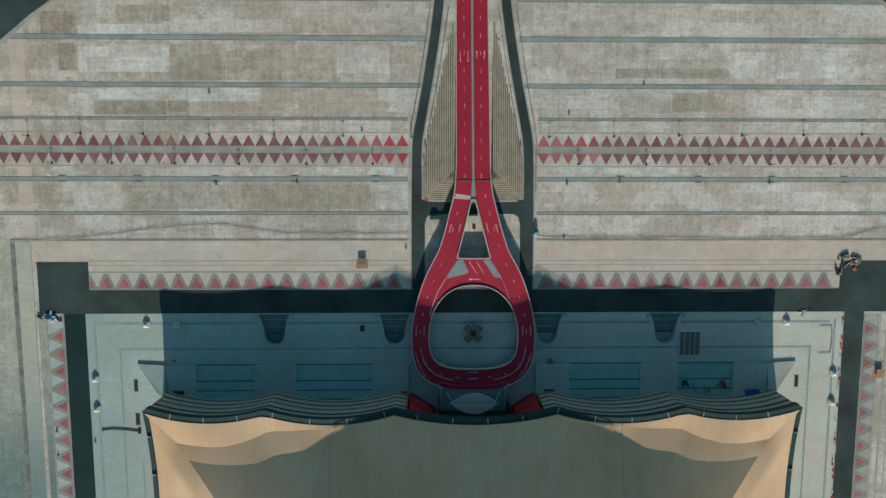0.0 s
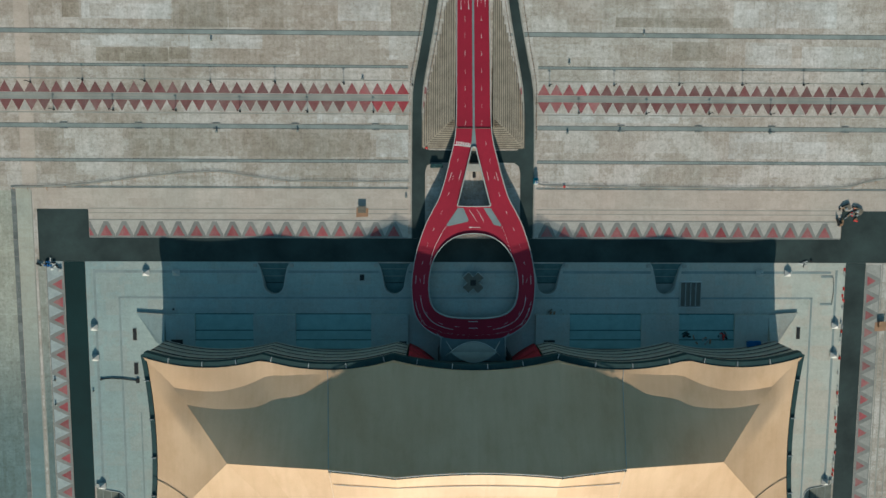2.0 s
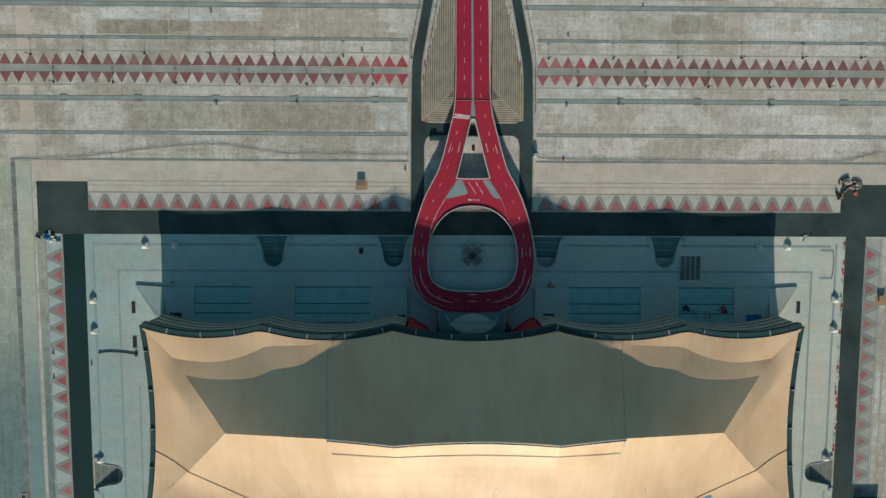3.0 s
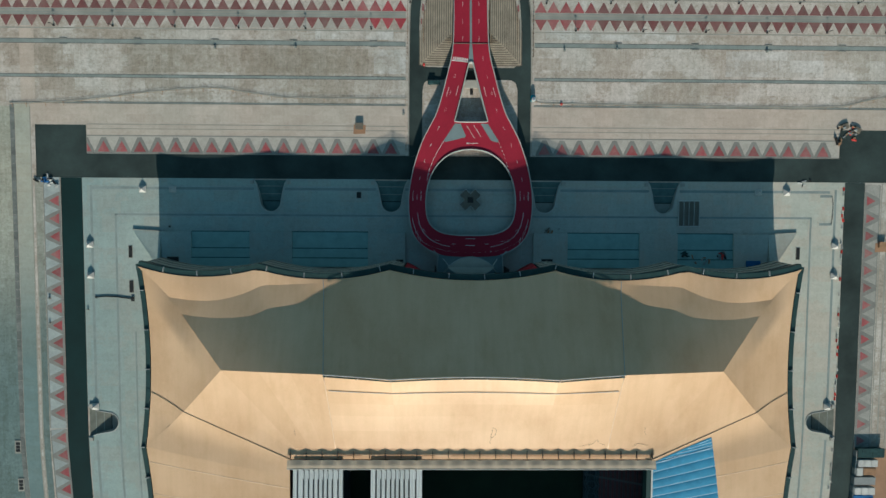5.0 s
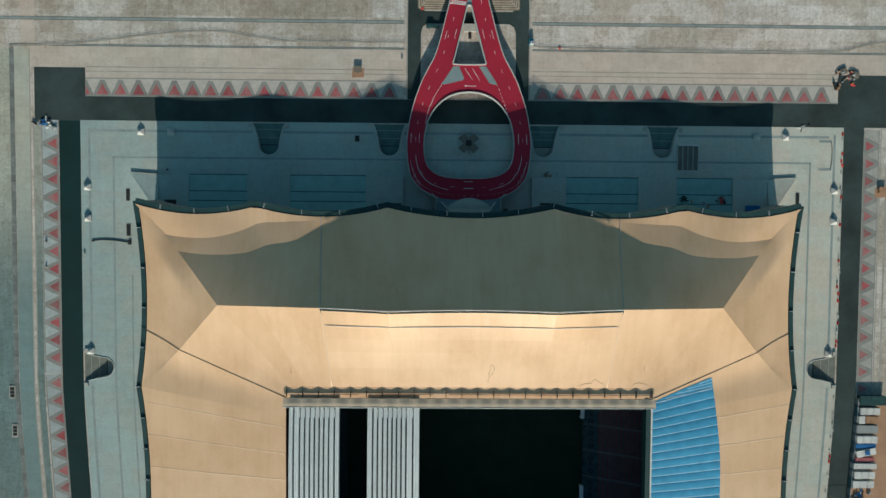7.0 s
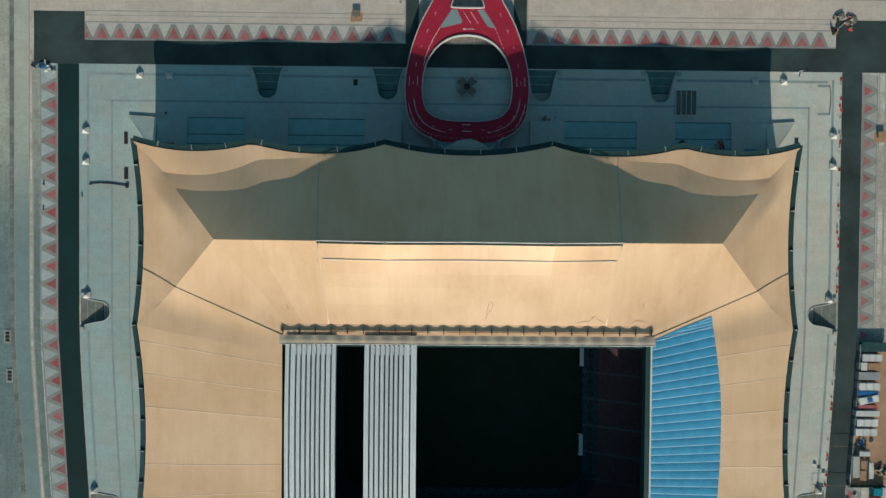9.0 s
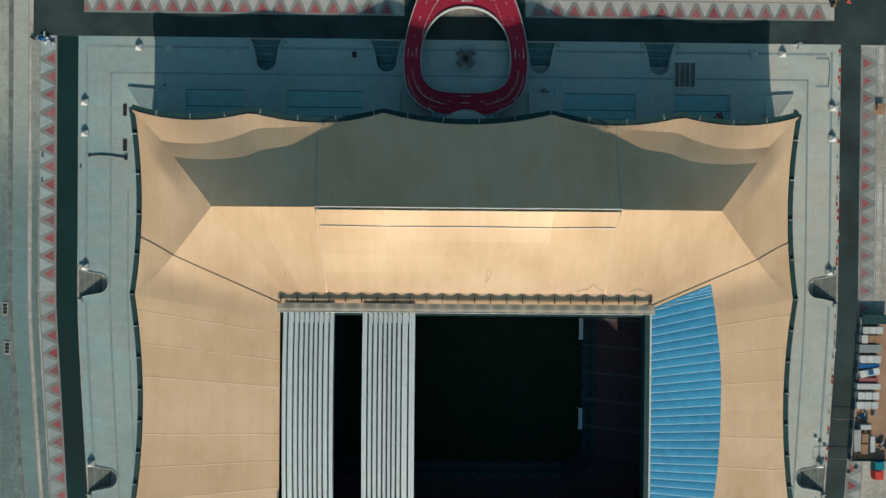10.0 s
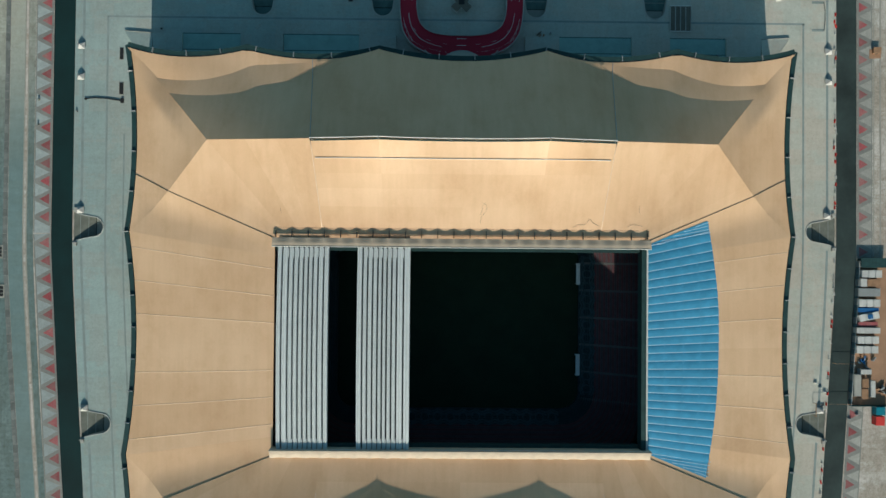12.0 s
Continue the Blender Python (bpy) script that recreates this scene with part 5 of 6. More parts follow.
for s, xo in ((-1, -160.9), (1, 158.4)):
    xi = -147.2 if s < 0 else 144.2
    bm = bmesh.new()
    co = [(xo, -87.9, 0), (xi, -88.8, 0), (xi, -103.3, 0), (xo - s * 10.5, -102.2, 0), (xo, -87.9, 0.7), (xi, -88.8, 0.75), (xi, -103.3, 2.9), (xo - s * 10.5, -102.2, 2.9)]
    vs = [bm.verts.new(p) for p in co]
    for q in ((0, 1, 2, 3), (4, 5, 6, 7), (0, 1, 5, 4), (1, 2, 6, 5), (2, 3, 7, 6), (3, 0, 4, 7)):
        bm.faces.new([vs[i] for i in q])
    bmesh.ops.recalc_face_normals(bm, faces=bm.faces[:])
    part("wing_ramp", bm, M_PLAT, podium, "sloping pale end ramp")
    part("wing_kerb", tube([(xo, -87.8, 0.6), (xi, -88.7, 0.65)], 0.22, 6), M_DRAIN2, podium)

for x, y, w, l in ((-141.6, -102.3, 5.4, 2.8), (-33.6, -102.8, 3.4, 2.2), (37.2, -101.6, 5.2, 0.9)):
    ob = base("floor_hatch", x, y, 1.46, "dark rectangular hatch on the podium by the tent wall", "floor hatch", "podium hatches")
    part("frame", box(-w / 2 - 0.25, w / 2 + 0.25, -l / 2 - 0.25, l / 2 + 0.25, -0.05, 0.12, 0.03), M_DRAIN2, ob)
    part("lid", box(-w / 2, w / 2, -l / 2, l / 2, 0.1, 0.2, 0.03), M_BLACK, ob)

# X-shaped canopy inside the loop
xm = base("cross_canopy", 0.0, -73.0, 0.16, "grey X-shaped canopy on a dark column", "canopy")
for a in (45, 135):
    for name, d, z0, z1, mt in (("arm", 0.0, 2.3, 2.75, M_DKARM), ("rim", 0.26, 2.1, 2.5, M_KERB)):
        bm = box(-5.1 - d, 5.1 + d, -1.9 - d, 1.9 + d, z0, z1, 0.1)
        bm.transform(pose(0, 0, 0.0 if a == 45 else 0.02, 0, 0, a))
        part(name, bm, mt, xm)
part("hub", box(-1.5, 1.5, -1.5, 1.5, 0, 2.95, 0.3), M_BLACK, xm)

gore_house = base("plant_room", 0.2, -18.6, 0, "small pale flat-roofed plant room under the ramp fork", "plant room")
part("wall", box(-2.7, 2.7, -1.5, 1.5, 0, 2.0, 0.05), M_CONC, gore_house)
part("roof", box(-3.0, 3.0, -1.8, 1.8, 2.0, 2.3, 0.05), M_CONC, gore_house)
part("duct", box(-0.7, 0.7, -4.6, -1.8, 0, 1.4, 0.1), M_BLACK, gore_house)


# ---------------------------------------------------------------- triangle paving
def tri_mesh(name, pts, z0, z1, mat):
    bm = prism(pts, z0, z1)
    me = bpy.data.meshes.new(name)
    bm.normal_update()
    bm.to_mesh(me)
    bm.free()
    me.materials.append(mat)
    return me


lot_tri = tri_mesh("triangle", [(-2.9, 0), (2.9, 0), (0, 5.2)], -0.02, 0.06, M_TRI_DUSK)
lot_bright = tri_mesh("triangle", [(-2.9, 0), (2.9, 0), (0, 5.2)], -0.02, 0.06, M_TRI_VIVID)
lot_dusty = tri_mesh("triangle", [(-2.9, 0), (2.9, 0), (0, 5.2)], -0.02, 0.06, M_TRI_RED)
lot_pale = tri_mesh("pale_triangle", [(-2.5, 0), (2.5, 0), (0, 4.6)], -0.02, 0.045, M_TRI_WHITE)
for s, x0, x1 in (("west", -236.0, -30.5), ("east", 29.8, 236.0)):
    for up_row in (1, 0):
        ob = tagged(new("triangle_paving_" + s + ("_upper" if up_row else "_lower")), "row of red triangles set in pale paving", "paving", "triangle paving rows", "structure")
        ob.location = (0, 15.6 if up_row else 12.3, 0)
        n = int((x1 - x0) / 5.95)
        for k in range(n):
            x = (x1 - 3.0 - 5.95 * k) if s == "west" else (x0 + 3.0 + 5.95 * k)
            m = pose(x, 0, 0, 0, 0, 0 if up_row else 180)
            share("triangle", lot_bright if s == "west" and k < 3 - up_row else lot_dusty if k < 5 else lot_tri, ob, m)
            if (not up_row and -125 < x < -50) or (not up_row and k % 5 == 0):
                share("pale_triangle", lot_pale, ob, pose(x + 2.97, 4.95 if up_row else -4.95, 0, 0, 0, 180 if up_row else 0))

for s, side in ((-1, "west"), (1, "east")):
    ob = tagged(new("triangle_fragment_" + side), "dusty red ends of the triangle rows at the embankment's foot", "paving", "triangle paving rows", "structure")
    for loop in ([(22.0, 16.0), (23.2, 16.0), (23.0, 19.6), (22.0, 18.6)], [(22.9, 12.3), (23.8, 12.3), (23.7, 9.2), (23.1, 10.0)]):
        part("triangle", prism([(s * x - 0.4, y) for x, y in loop][::s], -0.02, 0.07), M_TRI_RED, ob)

big_red = tri_mesh("red_triangle", [(-2.85, 0.8), (2.85, 0.8), (0, 5.9)], -0.02, 0.09, M_TRI_RED)
big_grey = tri_mesh("grey_triangle", [(-4.2, 0.1), (4.2, 0.1), (4.2, 1.1), (1.05, 7.6), (-1.05, 7.6), (-4.2, 1.1)], -0.02, 0.06, M_TRI_GREY)


def tri_strip(name, x, y, turn, count, width, period=8.37, size=1.0, bed=None, lead=0.0, tail=0.0):
    ob = tagged(new(name), "broad strip of red and grey triangles in white paving beside the road", "paving", "triangle paving strips", "structure")
    ob.matrix_basis = pose(x, y, 0, 0, 0, turn)
    length = count * period
    part("bed", box(-lead, length + tail, 0, width, -0.05, 0.035), bed or M_TRI_WHITE, ob)
    part("border", box(-lead, length + tail, -0.0, 0.35, -0.04, 0.05), M_TRI_GREY, ob)
    part("border", box(-lead, length + tail, width - 0.5, width, -0.04, 0.05), M_TRI_GREY, ob)
    for k in range(count):
        share("grey_triangle", big_grey, ob, pose((k + 0.5) * period, 0, 0))
        share("red_triangle", big_red, ob, pose((k + 0.5) * period, 0.35 * (1 - size) * 6, 0) @ Matrix.Diagonal((size, size, 1, 1)))


tri_strip("triangle_strip_north_west", -178.2, -51.9, 0, 17, 8.6, 8.5, lead=3.7, tail=2.6)
strip_nw = bpy.data.objects["triangle_strip_north_west"]
part("red_triangle", prism([(-3.6, 0.8), (-1.4, 0.8), (-3.6, 4.75)], -0.02, 0.09), M_TRI_RED, strip_nw)
part("grey_triangle", prism([(-3.65, 0.1), (-0.05, 0.1), (-0.05, 1.1), (-3.2, 7.6), (-3.65, 7.6)], -0.02, 0.06), M_TRI_GREY, strip_nw)
tri_strip("triangle_strip_north_east", 31.2, -51.9, 0, 17, 8.6, 8.41, lead=1.9, tail=3.7)
tri_strip("triangle_strip_west", -194.9, BEND + 3.65, 90, 13, 8.2, 8.55, 0.9, M_TRI_PALE, lead=3.4, tail=7.0)
tri_strip("triangle_strip_west", draw(-194.9, -313), -313, 93.5, 15, 8.2, 8.55, 0.9, M_TRI_PALE)
tri_strip("triangle_strip_east", 191.4, -68.0, -90, 15, 7.5, 8.45, 0.82, M_TRI_DIM, lead=3.6)
tri_strip("triangle_strip_east", draw(191.4, -264), -264.2, -93.3, 8, 7.5, 8.35, 0.82, M_TRI_DIM)

# blocks of the kerb band along the west path
kerb_row = tagged(new("kerb_row"), "band of weathered grey kerb blocks along the west path", "kerb", "road kerbs", "structure")
kerb_block = tri_mesh("kerb_block", rect(-1.05, 1.05, -1.96, 1.96), -0.05, 0.1, M_KERBBLOCK)
for k in range(73):
    y = -31.2 - 4.0 * k
    share("kerb_block", kerb_block, kerb_row, pose(draw(-216.5, y), y, 0.004 * (k % 3), 0, 0, 0.0 if y > BEND else 3.6))


# ---------------------------------------------------------------- small things on the parking fields
def lamp_post(x, y, h=3.0):
    ob = base("lamp_post", x, y, 0, "thin dark lamp post on a square base in the parking field", "lamp post", "parking lamp posts")
    part("base", box(-0.42, 0.42, -0.42, 0.42, 0, 0.35, 0.05), M_BLACK, ob)
    part("pole", tube([(0, 0, 0.4), (0, 0, h)], 0.13, 8, 0.1), M_BLACK, ob)
    arm = part("arm", tube([(-0.9, 0, h - 0.1), (0.9, 0, h - 0.1)], 0.05), M_BLACK, ob)
    part("lantern", box(-0.4, 0.4, -0.18, 0.18, h - 0.02, h + 0.12, 0.03), M_BLACK, arm)
    return ob


first = lamp_post(-206, 20)
for x, y in [(-182, 21.1), (-153.4, 20.8), (-123, 20.6), (-93, 20.5), (-61, 20.2), (-29, 19.8), (35.4, 19.9), (65.9, 20.3), (96.8, 20.8), (126.8, 20.9), (156.1, 21.2), (184.1, 21.5),
             (-195.8, 7.5), (-168.4, 7.5), (-139.4, 7.4), (-109.6, 7.2), (-78.2, 7.2), (-47.3, 7.3), (49.5, 7.4), (81.6, 7.3), (111.6, 7.4), (140.9, 7.4), (169.7, 7.7), (198, 7.9)]:
    copy_thing(first, pose(x, y, 0))


def drain_cover(x, y):
    ob = base("drain_cover", x, y, 0, "pair of dark gratings over a paved channel", "drain cover", "channel drain covers")
    for d in (-1.25, 1.25):
        fr = part("frame", box(-1.8, 1.8, d - 0.36, d + 0.36, 0, 0.1, 0.02), M_DRAIN2, ob)
        for k in range(5):
            part("bar", box(-1.7 + 0.72 * k, -1.15 + 0.72 * k, d - 0.26, d + 0.26, 0.08, 0.16), M_DKCONC, fr)
    return ob


first = drain_cover(-191.6, 0.4)
for x in (-157.0, -120.8, -84.0, -46.3, 69.8, 106.6, 141.8, 177.2):
    copy_thing(first, pose(x, 0.4, 0))


def bollard(x, y):
    ob = base("bollard_light", x, y, 0, "short dark bollard light on the concrete", "bollard light", "bollard lights")
    part("post", tube([(0, 0, 0), (0, 0, 0.75)], 0.4, 8, 0.34), M_BLACK, ob)
    part("cap", tube([(0, 0, 0.75), (0, 0, 0.95)], 0.5, 8, 0.38), M_DRAIN, ob)
    part("foot", box(-0.6, 0.6, -0.6, 0.6, 0, 0.15, 0.03), M_DRAIN2, ob)
    return ob


first = bollard(-120.7, -2.24)
for x, y in [(-82.9, -1.62), (44.5, 30.22), (44.3, -1.93), (69.3, -1), (141.1, -1.41), (79.4, 43.78), (-122.2, 39.6), (-52.3, 22.34), (-32, -32.38), (-201.6, -133.1), (-201.4, -121.1), (-183.2, -126.5)]:
    copy_thing(first, pose(x, y, 0))

# rope fence with a drift of sand along it
for pts in ([(-216, -28.6), (-196.2, -27.9), (-176.2, -26.1), (-162.4, -24.2), (-145.7, -22.3), (-128.8, -21.0), (-118.7, -21.0), (-101.9, -23.3), (-88.4, -24.9), (-63.9, -25.2), (-31, -25.1)],
            [(30, -25.4), (36, -26.6), (60, -27.0), (98.5, -27.4), (170, -27.4), (190, -24.2), (203, -21.4)]):
    ob = base("rope_fence", 0, 0, 0, "low sagging site fence on thin posts", "fence", "site fences")
    ln = smooth_line(pts, 5)
    part("sand_drift", strip([(x, y + 0.12 * math.sin(x * 0.31)) for x, y in ln], [0.9 + 0.35 * math.sin(x * 0.53) for x, y in ln], -0.05, 0.1), M_DRAIN2, ob, "drift of grey sand")
    part("rope", tube([(x, y - 0.5, 0.8) for x, y in ln], 0.035, 5), M_WOOD, ob)
    for x, y in ln[::2]:
        part("post", tube([(x, y - 0.5, 0), (x, y - 0.5, 1.1)], 0.11, 5), M_WOOD, ob)
        part("stay", tube([(x, y - 0.5, 0.9), (x, y - 2.0, 0.05)], 0.07, 5), M_WOOD, ob)

# fences along the service roads
for s in (-1, 1):
    ob = base("site_fence", 0, 0, 0, "line of thin dark fence posts beside the service road", "fence", "site fences")
    for d in (-2.0, 6.4):
        ln = smooth_line([(13.6 + d, 77), (17.4 + d, 52), (20.4 + d, 35), (23.2 + d, 20), (24.0 + d * 0.9, 8), (23.8 + d * 0.95, -5)], 6)
        ln = [(s * x - 0.4, y) for x, y in ln]
        part("rail", tube([(x, y, 0.8) for x, y in ln], 0.09, 5), M_WOOD, ob)
        for x, y in ln:
            part("post", tube([(x, y, 0), (x, y, 1.0)], 0.14, 5), M_BLACK, ob)


def kiosk(x, y):
    ob = base("tent_kiosk", x, y, 0.16, "small white pyramid tent on the platform", "tent kiosk", "pyramid tent kiosks")
    bm = bmesh.new()
    c = [bm.verts.new(p) for p in ((-1.75, -1.6, 0.45), (1.75, -1.6, 0.45), (1.75, 1.6, 0.45), (-1.75, 1.6, 0.45))]
    t = [bm.verts.new(p) for p in ((-0.12, -0.12, 2.0), (0.12, -0.12, 2.0), (0.12, 0.12, 2.0), (-0.12, 0.12, 2.0))]
    for k in range(4):
        bm.faces.new((c[k], c[(k + 1) % 4], t[(k + 1) % 4], t[k]))
    bm.faces.new(t)
    bm.faces.new(c[::-1])
    rf = part("roof", bm, M_KIOSK, ob)
    part("finial", tube([(0, 0, 1.95), (0, 0, 2.2)], 0.14, 6), M_BLACK, rf, "dark finial")
    part("body", box(-1.2, 1.2, -1.15, 1.15, 0, 0.55, 0.05), M_BOXWHITE, ob)
    return ob


first = kiosk(-155.8, -68.7)
for x, y in [(152.8, -68.4), (-141.6, -68.7), (138.9, -68.4), (-181.3, -95.1), (-181.3, -109.9), (177.3, -94.0), (177.4, -108.7), (-180.7, -173.6), (176.6, -173.2),
             (-177.4, -267.6), (173.2, -266.4)]:
    copy_thing(first, pose(x, y, 0.16))

# dark pits and other fittings on the platform
for x, y, w, l in ((-162.3, -98.6, 1.7, 5.6), (-162.2, -115.4, 1.9, 5.6), (159.5, -98.0, 1.7, 5.6), (-53.2, -70.9, 2.0, 2.8), (-143.5, -86.4, 0.8, 0.8)):
    ob = base("floor_hatch", x, y, 0.16, "dark rectangular hatch in the platform", "floor hatch", "platform hatches")
    part("frame", box(-w / 2 - 0.2, w / 2 + 0.2, -l / 2 - 0.2, l / 2 + 0.2, -0.02, 0.12, 0.03), M_DRAIN2, ob)
    part("lid", box(-w / 2, w / 2, -l / 2, l / 2, 0.1, 0.2, 0.03), M_BLACK, ob)
hose = base("pipe_boom", -170.4, -120.8, 0.16, "long dark pipe boom lying on the platform", "pipe boom")
part("pipe", tube([(-8.7, 0.2, 0.3), (-4, 0.7, 0.32), (2, 0.4, 0.32), (8.8, -0.6, 0.3)], 0.24, 8), M_BLACK, hose)
part("head", tube([(-8.7, 0.2, 0), (-8.7, 0.2, 0.5)], 0.5, 10), M_BLACK, hose)
part("foot", box(8.0, 9.5, -1.6, 0.6, 0, 0.6, 0.1), M_BLACK, hose)

rack = base("grating_frame", 105.6, -78.6, 0.16, "black slatted frame with pale rails on the platform", "frame")
part("rail", box(-5.2, 5.2, 5.7, 6.2, 0, 0.6, 0.05), M_PALEMETAL, rack)
part("rail", box(-5.2, 5.2, -6.6, -6.15, 0, 0.6, 0.05), M_PALEMETAL, rack)
for k in range(5):
    part("rail", box(-5.2 + 2.48 * k, -4.90 + 2.48 * k, -6.1, 5.65, 0.05, 0.85, 0.04), M_KERB, rack)
    if k < 4:
        part("panel", box(-4.8 + 2.48 * k, -2.8 + 2.48 * k, -6.0, 5.5, 0.1, 0.7, 0.05), M_DKARM, rack)


# ---------------------------------------------------------------- building-site clutter
rng = random.Random(7)


def container(name, x0, y0, x1, y1, h, mat, label, boxes=1, turn=0.0, group="site containers"):
    """A row of site cabins or one container, seen from above: ribbed roof, doors at one end."""
    cx, cy = (x0 + x1) / 2, (y0 + y1) / 2
    w, d = abs(x1 - x0), abs(y1 - y0)
    for k in range(boxes):
        bw = w / boxes
        ob = base(name, cx, cy, 0.16 if x0 < 178 else 0.06 if y0 > -263.5 else 0.0, label, "container", group)
        ob.rotation_euler.z = radians(turn)
        a = -w / 2 + k * bw + 0.08
        b = a + bw - 0.16
        bd = part("body", box(a, b, -d / 2, d / 2, 0.15, h, 0.05), mat, ob)
        n = max(3, int(bw / 0.9))
        for j in range(n):
            xx = a + (j + 0.5) * (b - a) / n
            part("roof_rib", box(xx - 0.12, xx + 0.12, -d / 2 + 0.1, d / 2 - 0.1, h - 0.02, h + 0.07), mat, bd)
        part("door", box(a + 0.3, b - 0.3, -d / 2 - 0.06, -d / 2 + 0.02, 0.3, h - 0.3), M_BOXGREY, bd, "grey end door")
        for xx in (a, b - 0.15):
            for yy in (-d / 2, d / 2 - 0.15):
                part("corner_post", box(xx - 0.02, xx + 0.17, yy - 0.02, yy + 0.17, 0, h + 0.05), M_BOXGREY, ob)


yard = thing("yard_floor", prism(band(191.3, 240, -194.6, -263.8), -0.05, 0.07), M_DIRT, "brown dirt yard floor of the site compound", "ground", kind="structure")
fence = base("yard_fence", draw(191.4, -229.2), -229.2, 0.05, "dark blue-grey hoarding round the site compound", "fence")
for k in range(23):
    bm = box(-0.15, 0.15, -1.45, 1.45, 0, 2.0, 0.02)
    y = 33.0 - 3.0 * k
    bm.transform(pose(draw(191.4, y - 229.2) - draw(191.4, -229.2), y, 0, 0, 0, -3.3))
    part("panel", bm, M_HOARD if k % 3 else M_BOXGREY, fence)
part("rail", strip([(draw(191.8, y - 229.2) - draw(191.4, -229.2), y) for y in (34.5, -34.5)], 0.2, 1.6, 1.8), M_PALEMETAL, fence)
for k in range(6):
    part("panel", box(-1.9 + 3 * k, 1.0 + 3 * k, -34.9, -34.6, 0, 2.0, 0.02), M_GREEN, fence)
shed = base("yard_shed", 197.9, -195.6, 0.06, "long dark green flat-roofed shed at the compound's edge", "shed")
part("wall", box(-6.2, 6.2, -1.9, 1.9, 0, 2.4, 0.05), M_GREEN, shed)
shed_roof = part("roof", box(-6.6, 6.6, -2.3, 2.3, 2.4, 2.65, 0.05), M_GREEN, shed)
for k in range(8):
    part("roof_rib", box(-6.2 + 1.7 * k, -6.0 + 1.7 * k, -2.2, 2.2, 2.64, 2.75), M_GREEN, shed_roof)
container("container", 191.7, -199.2, 201.5, -202.6, 2.6, M_BOXWHITE, "white site cabin in the compound", 3)
container("container", 191.1, -203.2, 194.3, -207.0, 2.6, M_BOXWHITE, "white site cabin in the compound")
container("container", 194.5, -203.4, 201.1, -206.8, 2.4, M_WOOD, "brown timber-roofed cabin in the compound")
container("container", 190.1, -207.8, 200.8, -211.6, 2.5, M_BOXGREY, "grey shipping container in the compound")
container("container", 190.4, -213.1, 200.7, -216.6, 2.6, M_BOXWHITE, "white site cabin in the compound", 3)
container("container", 190.2, -217.1, 200.3, -219.2, 2.2, M_BOXBLUE, "blue tarpaulin-covered stack in the compound")
container("container", 190.6, -219.6, 200.2, -222.9, 2.6, M_BOXWHITE, "white site cabin set askew in the compound", 3, 12)
container("container", 194.4, -220.2, 197.0, -222.3, 2.9, M_BOXBLUE, "blue tarpaulin over a cabin roof", 1, 12)
container("container", 190.3, -223.8, 199.8, -225.9, 2.2, M_TRI_RED, "faded red open trailer in the compound")
container("container", 189.1, -226.5, 200.6, -229.2, 2.7, M_BOXWHITE, "long pale trailer in the compound")
container("container", 189.7, -230.7, 200.0, -234.1, 2.6, M_BOXWHITE, "white site cabin in the compound", 3)
container("container", 189.1, -235.3, 199.7, -238.7, 2.6, M_BOXWHITE, "white site cabin in the compound", 3)
container("container", 191.3, -246.4, 196.6, -248.7, 2.4, M_BOXWHITE, "white site cabin in the compound")
container("container", 188.2, -248.8, 191.7, -259.2, 2.4, M_CONC, "long pale flat-roofed cabin in the compound")
container("container", 192.2, -250.9, 195.5, -255.1, 2.2, M_WOOD, "brown timber-roofed cabin in the compound")
container("container", 191.9, -255.7, 195.3, -260.5, 2.2, M_WOOD, "brown timber-roofed cabin in the compound")
container("container", 196.0, -251.8, 198.4, -259.5, 2.5, M_BOXWHITE, "white site cabin in the compound")
container("container", 198.6, -264.2, 203.1, -268.0, 2.6, M_BOXTEAL, "teal container beside the compound")
container("container", 198.4, -268.6, 202.8, -272.9, 2.6, M_BOXRED, "bright red container beside the compound")


def junk_pile(name, x, y, spread, mats, label, n=16, h=1.4):
    ob = base(name, x, y, 0.05, label, "scrap pile", "scrap piles")
    for k in range(n):
        bm = box(-rng.uniform(0.3, 1.4), rng.uniform(0.3, 1.4), -rng.uniform(0.15, 0.5), rng.uniform(0.15, 0.5), 0, rng.uniform(0.3, h), 0.05)
        bm.transform(pose(rng.gauss(0, spread), rng.gauss(0, spread * 0.7), 0, 0, 0, rng.uniform(0, 180)))
        part("scrap_piece", bm, mats[k % len(mats)], ob)


junk_pile("scrap_pile", 194.6, -242.7, 2.2, [M_BOXBLUE, M_BOXWHITE, M_BOXGREY, M_WOOD], "heap of blue and white scrap in the compound")
junk_pile("scrap_pile", 204.0, -256.2, 2.0, [M_BLACK, M_BOXGREY, M_WOOD], "heap of dark scrap in the compound")
junk_pile("scrap_pile", -199.8, -65.2, 2.0, [M_BOXBLUE, M_BOXWHITE, M_BLACK, M_BOXGREY], "heap of blue and white scrap on the kerb", 18)
junk_pile("scrap_pile", 121.9, -99.0, 1.3, [M_BOXRED, M_BLACK, M_BOXGREY], "heap of red and dark building material by the wall", 14, 2.2)
junk_pile("scrap_pile", 112.8, -102.6, 1.8, [M_BOXGREY, M_CONC, M_WOOD], "heap of grey building material by the wall", 14, 2.0)
junk_pile("scrap_pile", 104.0, -98.2, 1.0, [M_BLACK, M_GREEN], "heap of dark netting by the terraces", 10, 2.4)
junk_pile("scrap_pile", 39.0, -89.4, 2.2, [M_STONE2, M_WOOD, M_BOXGREY], "heap of timber and stone by the terraces", 10)
junk_pile("scrap_pile", 163.0, -64.4, 1.6, [M_BOXWHITE, M_BLACK, M_BOXGREY], "heap of pale scrap at the platform corner", 5, 0.5)
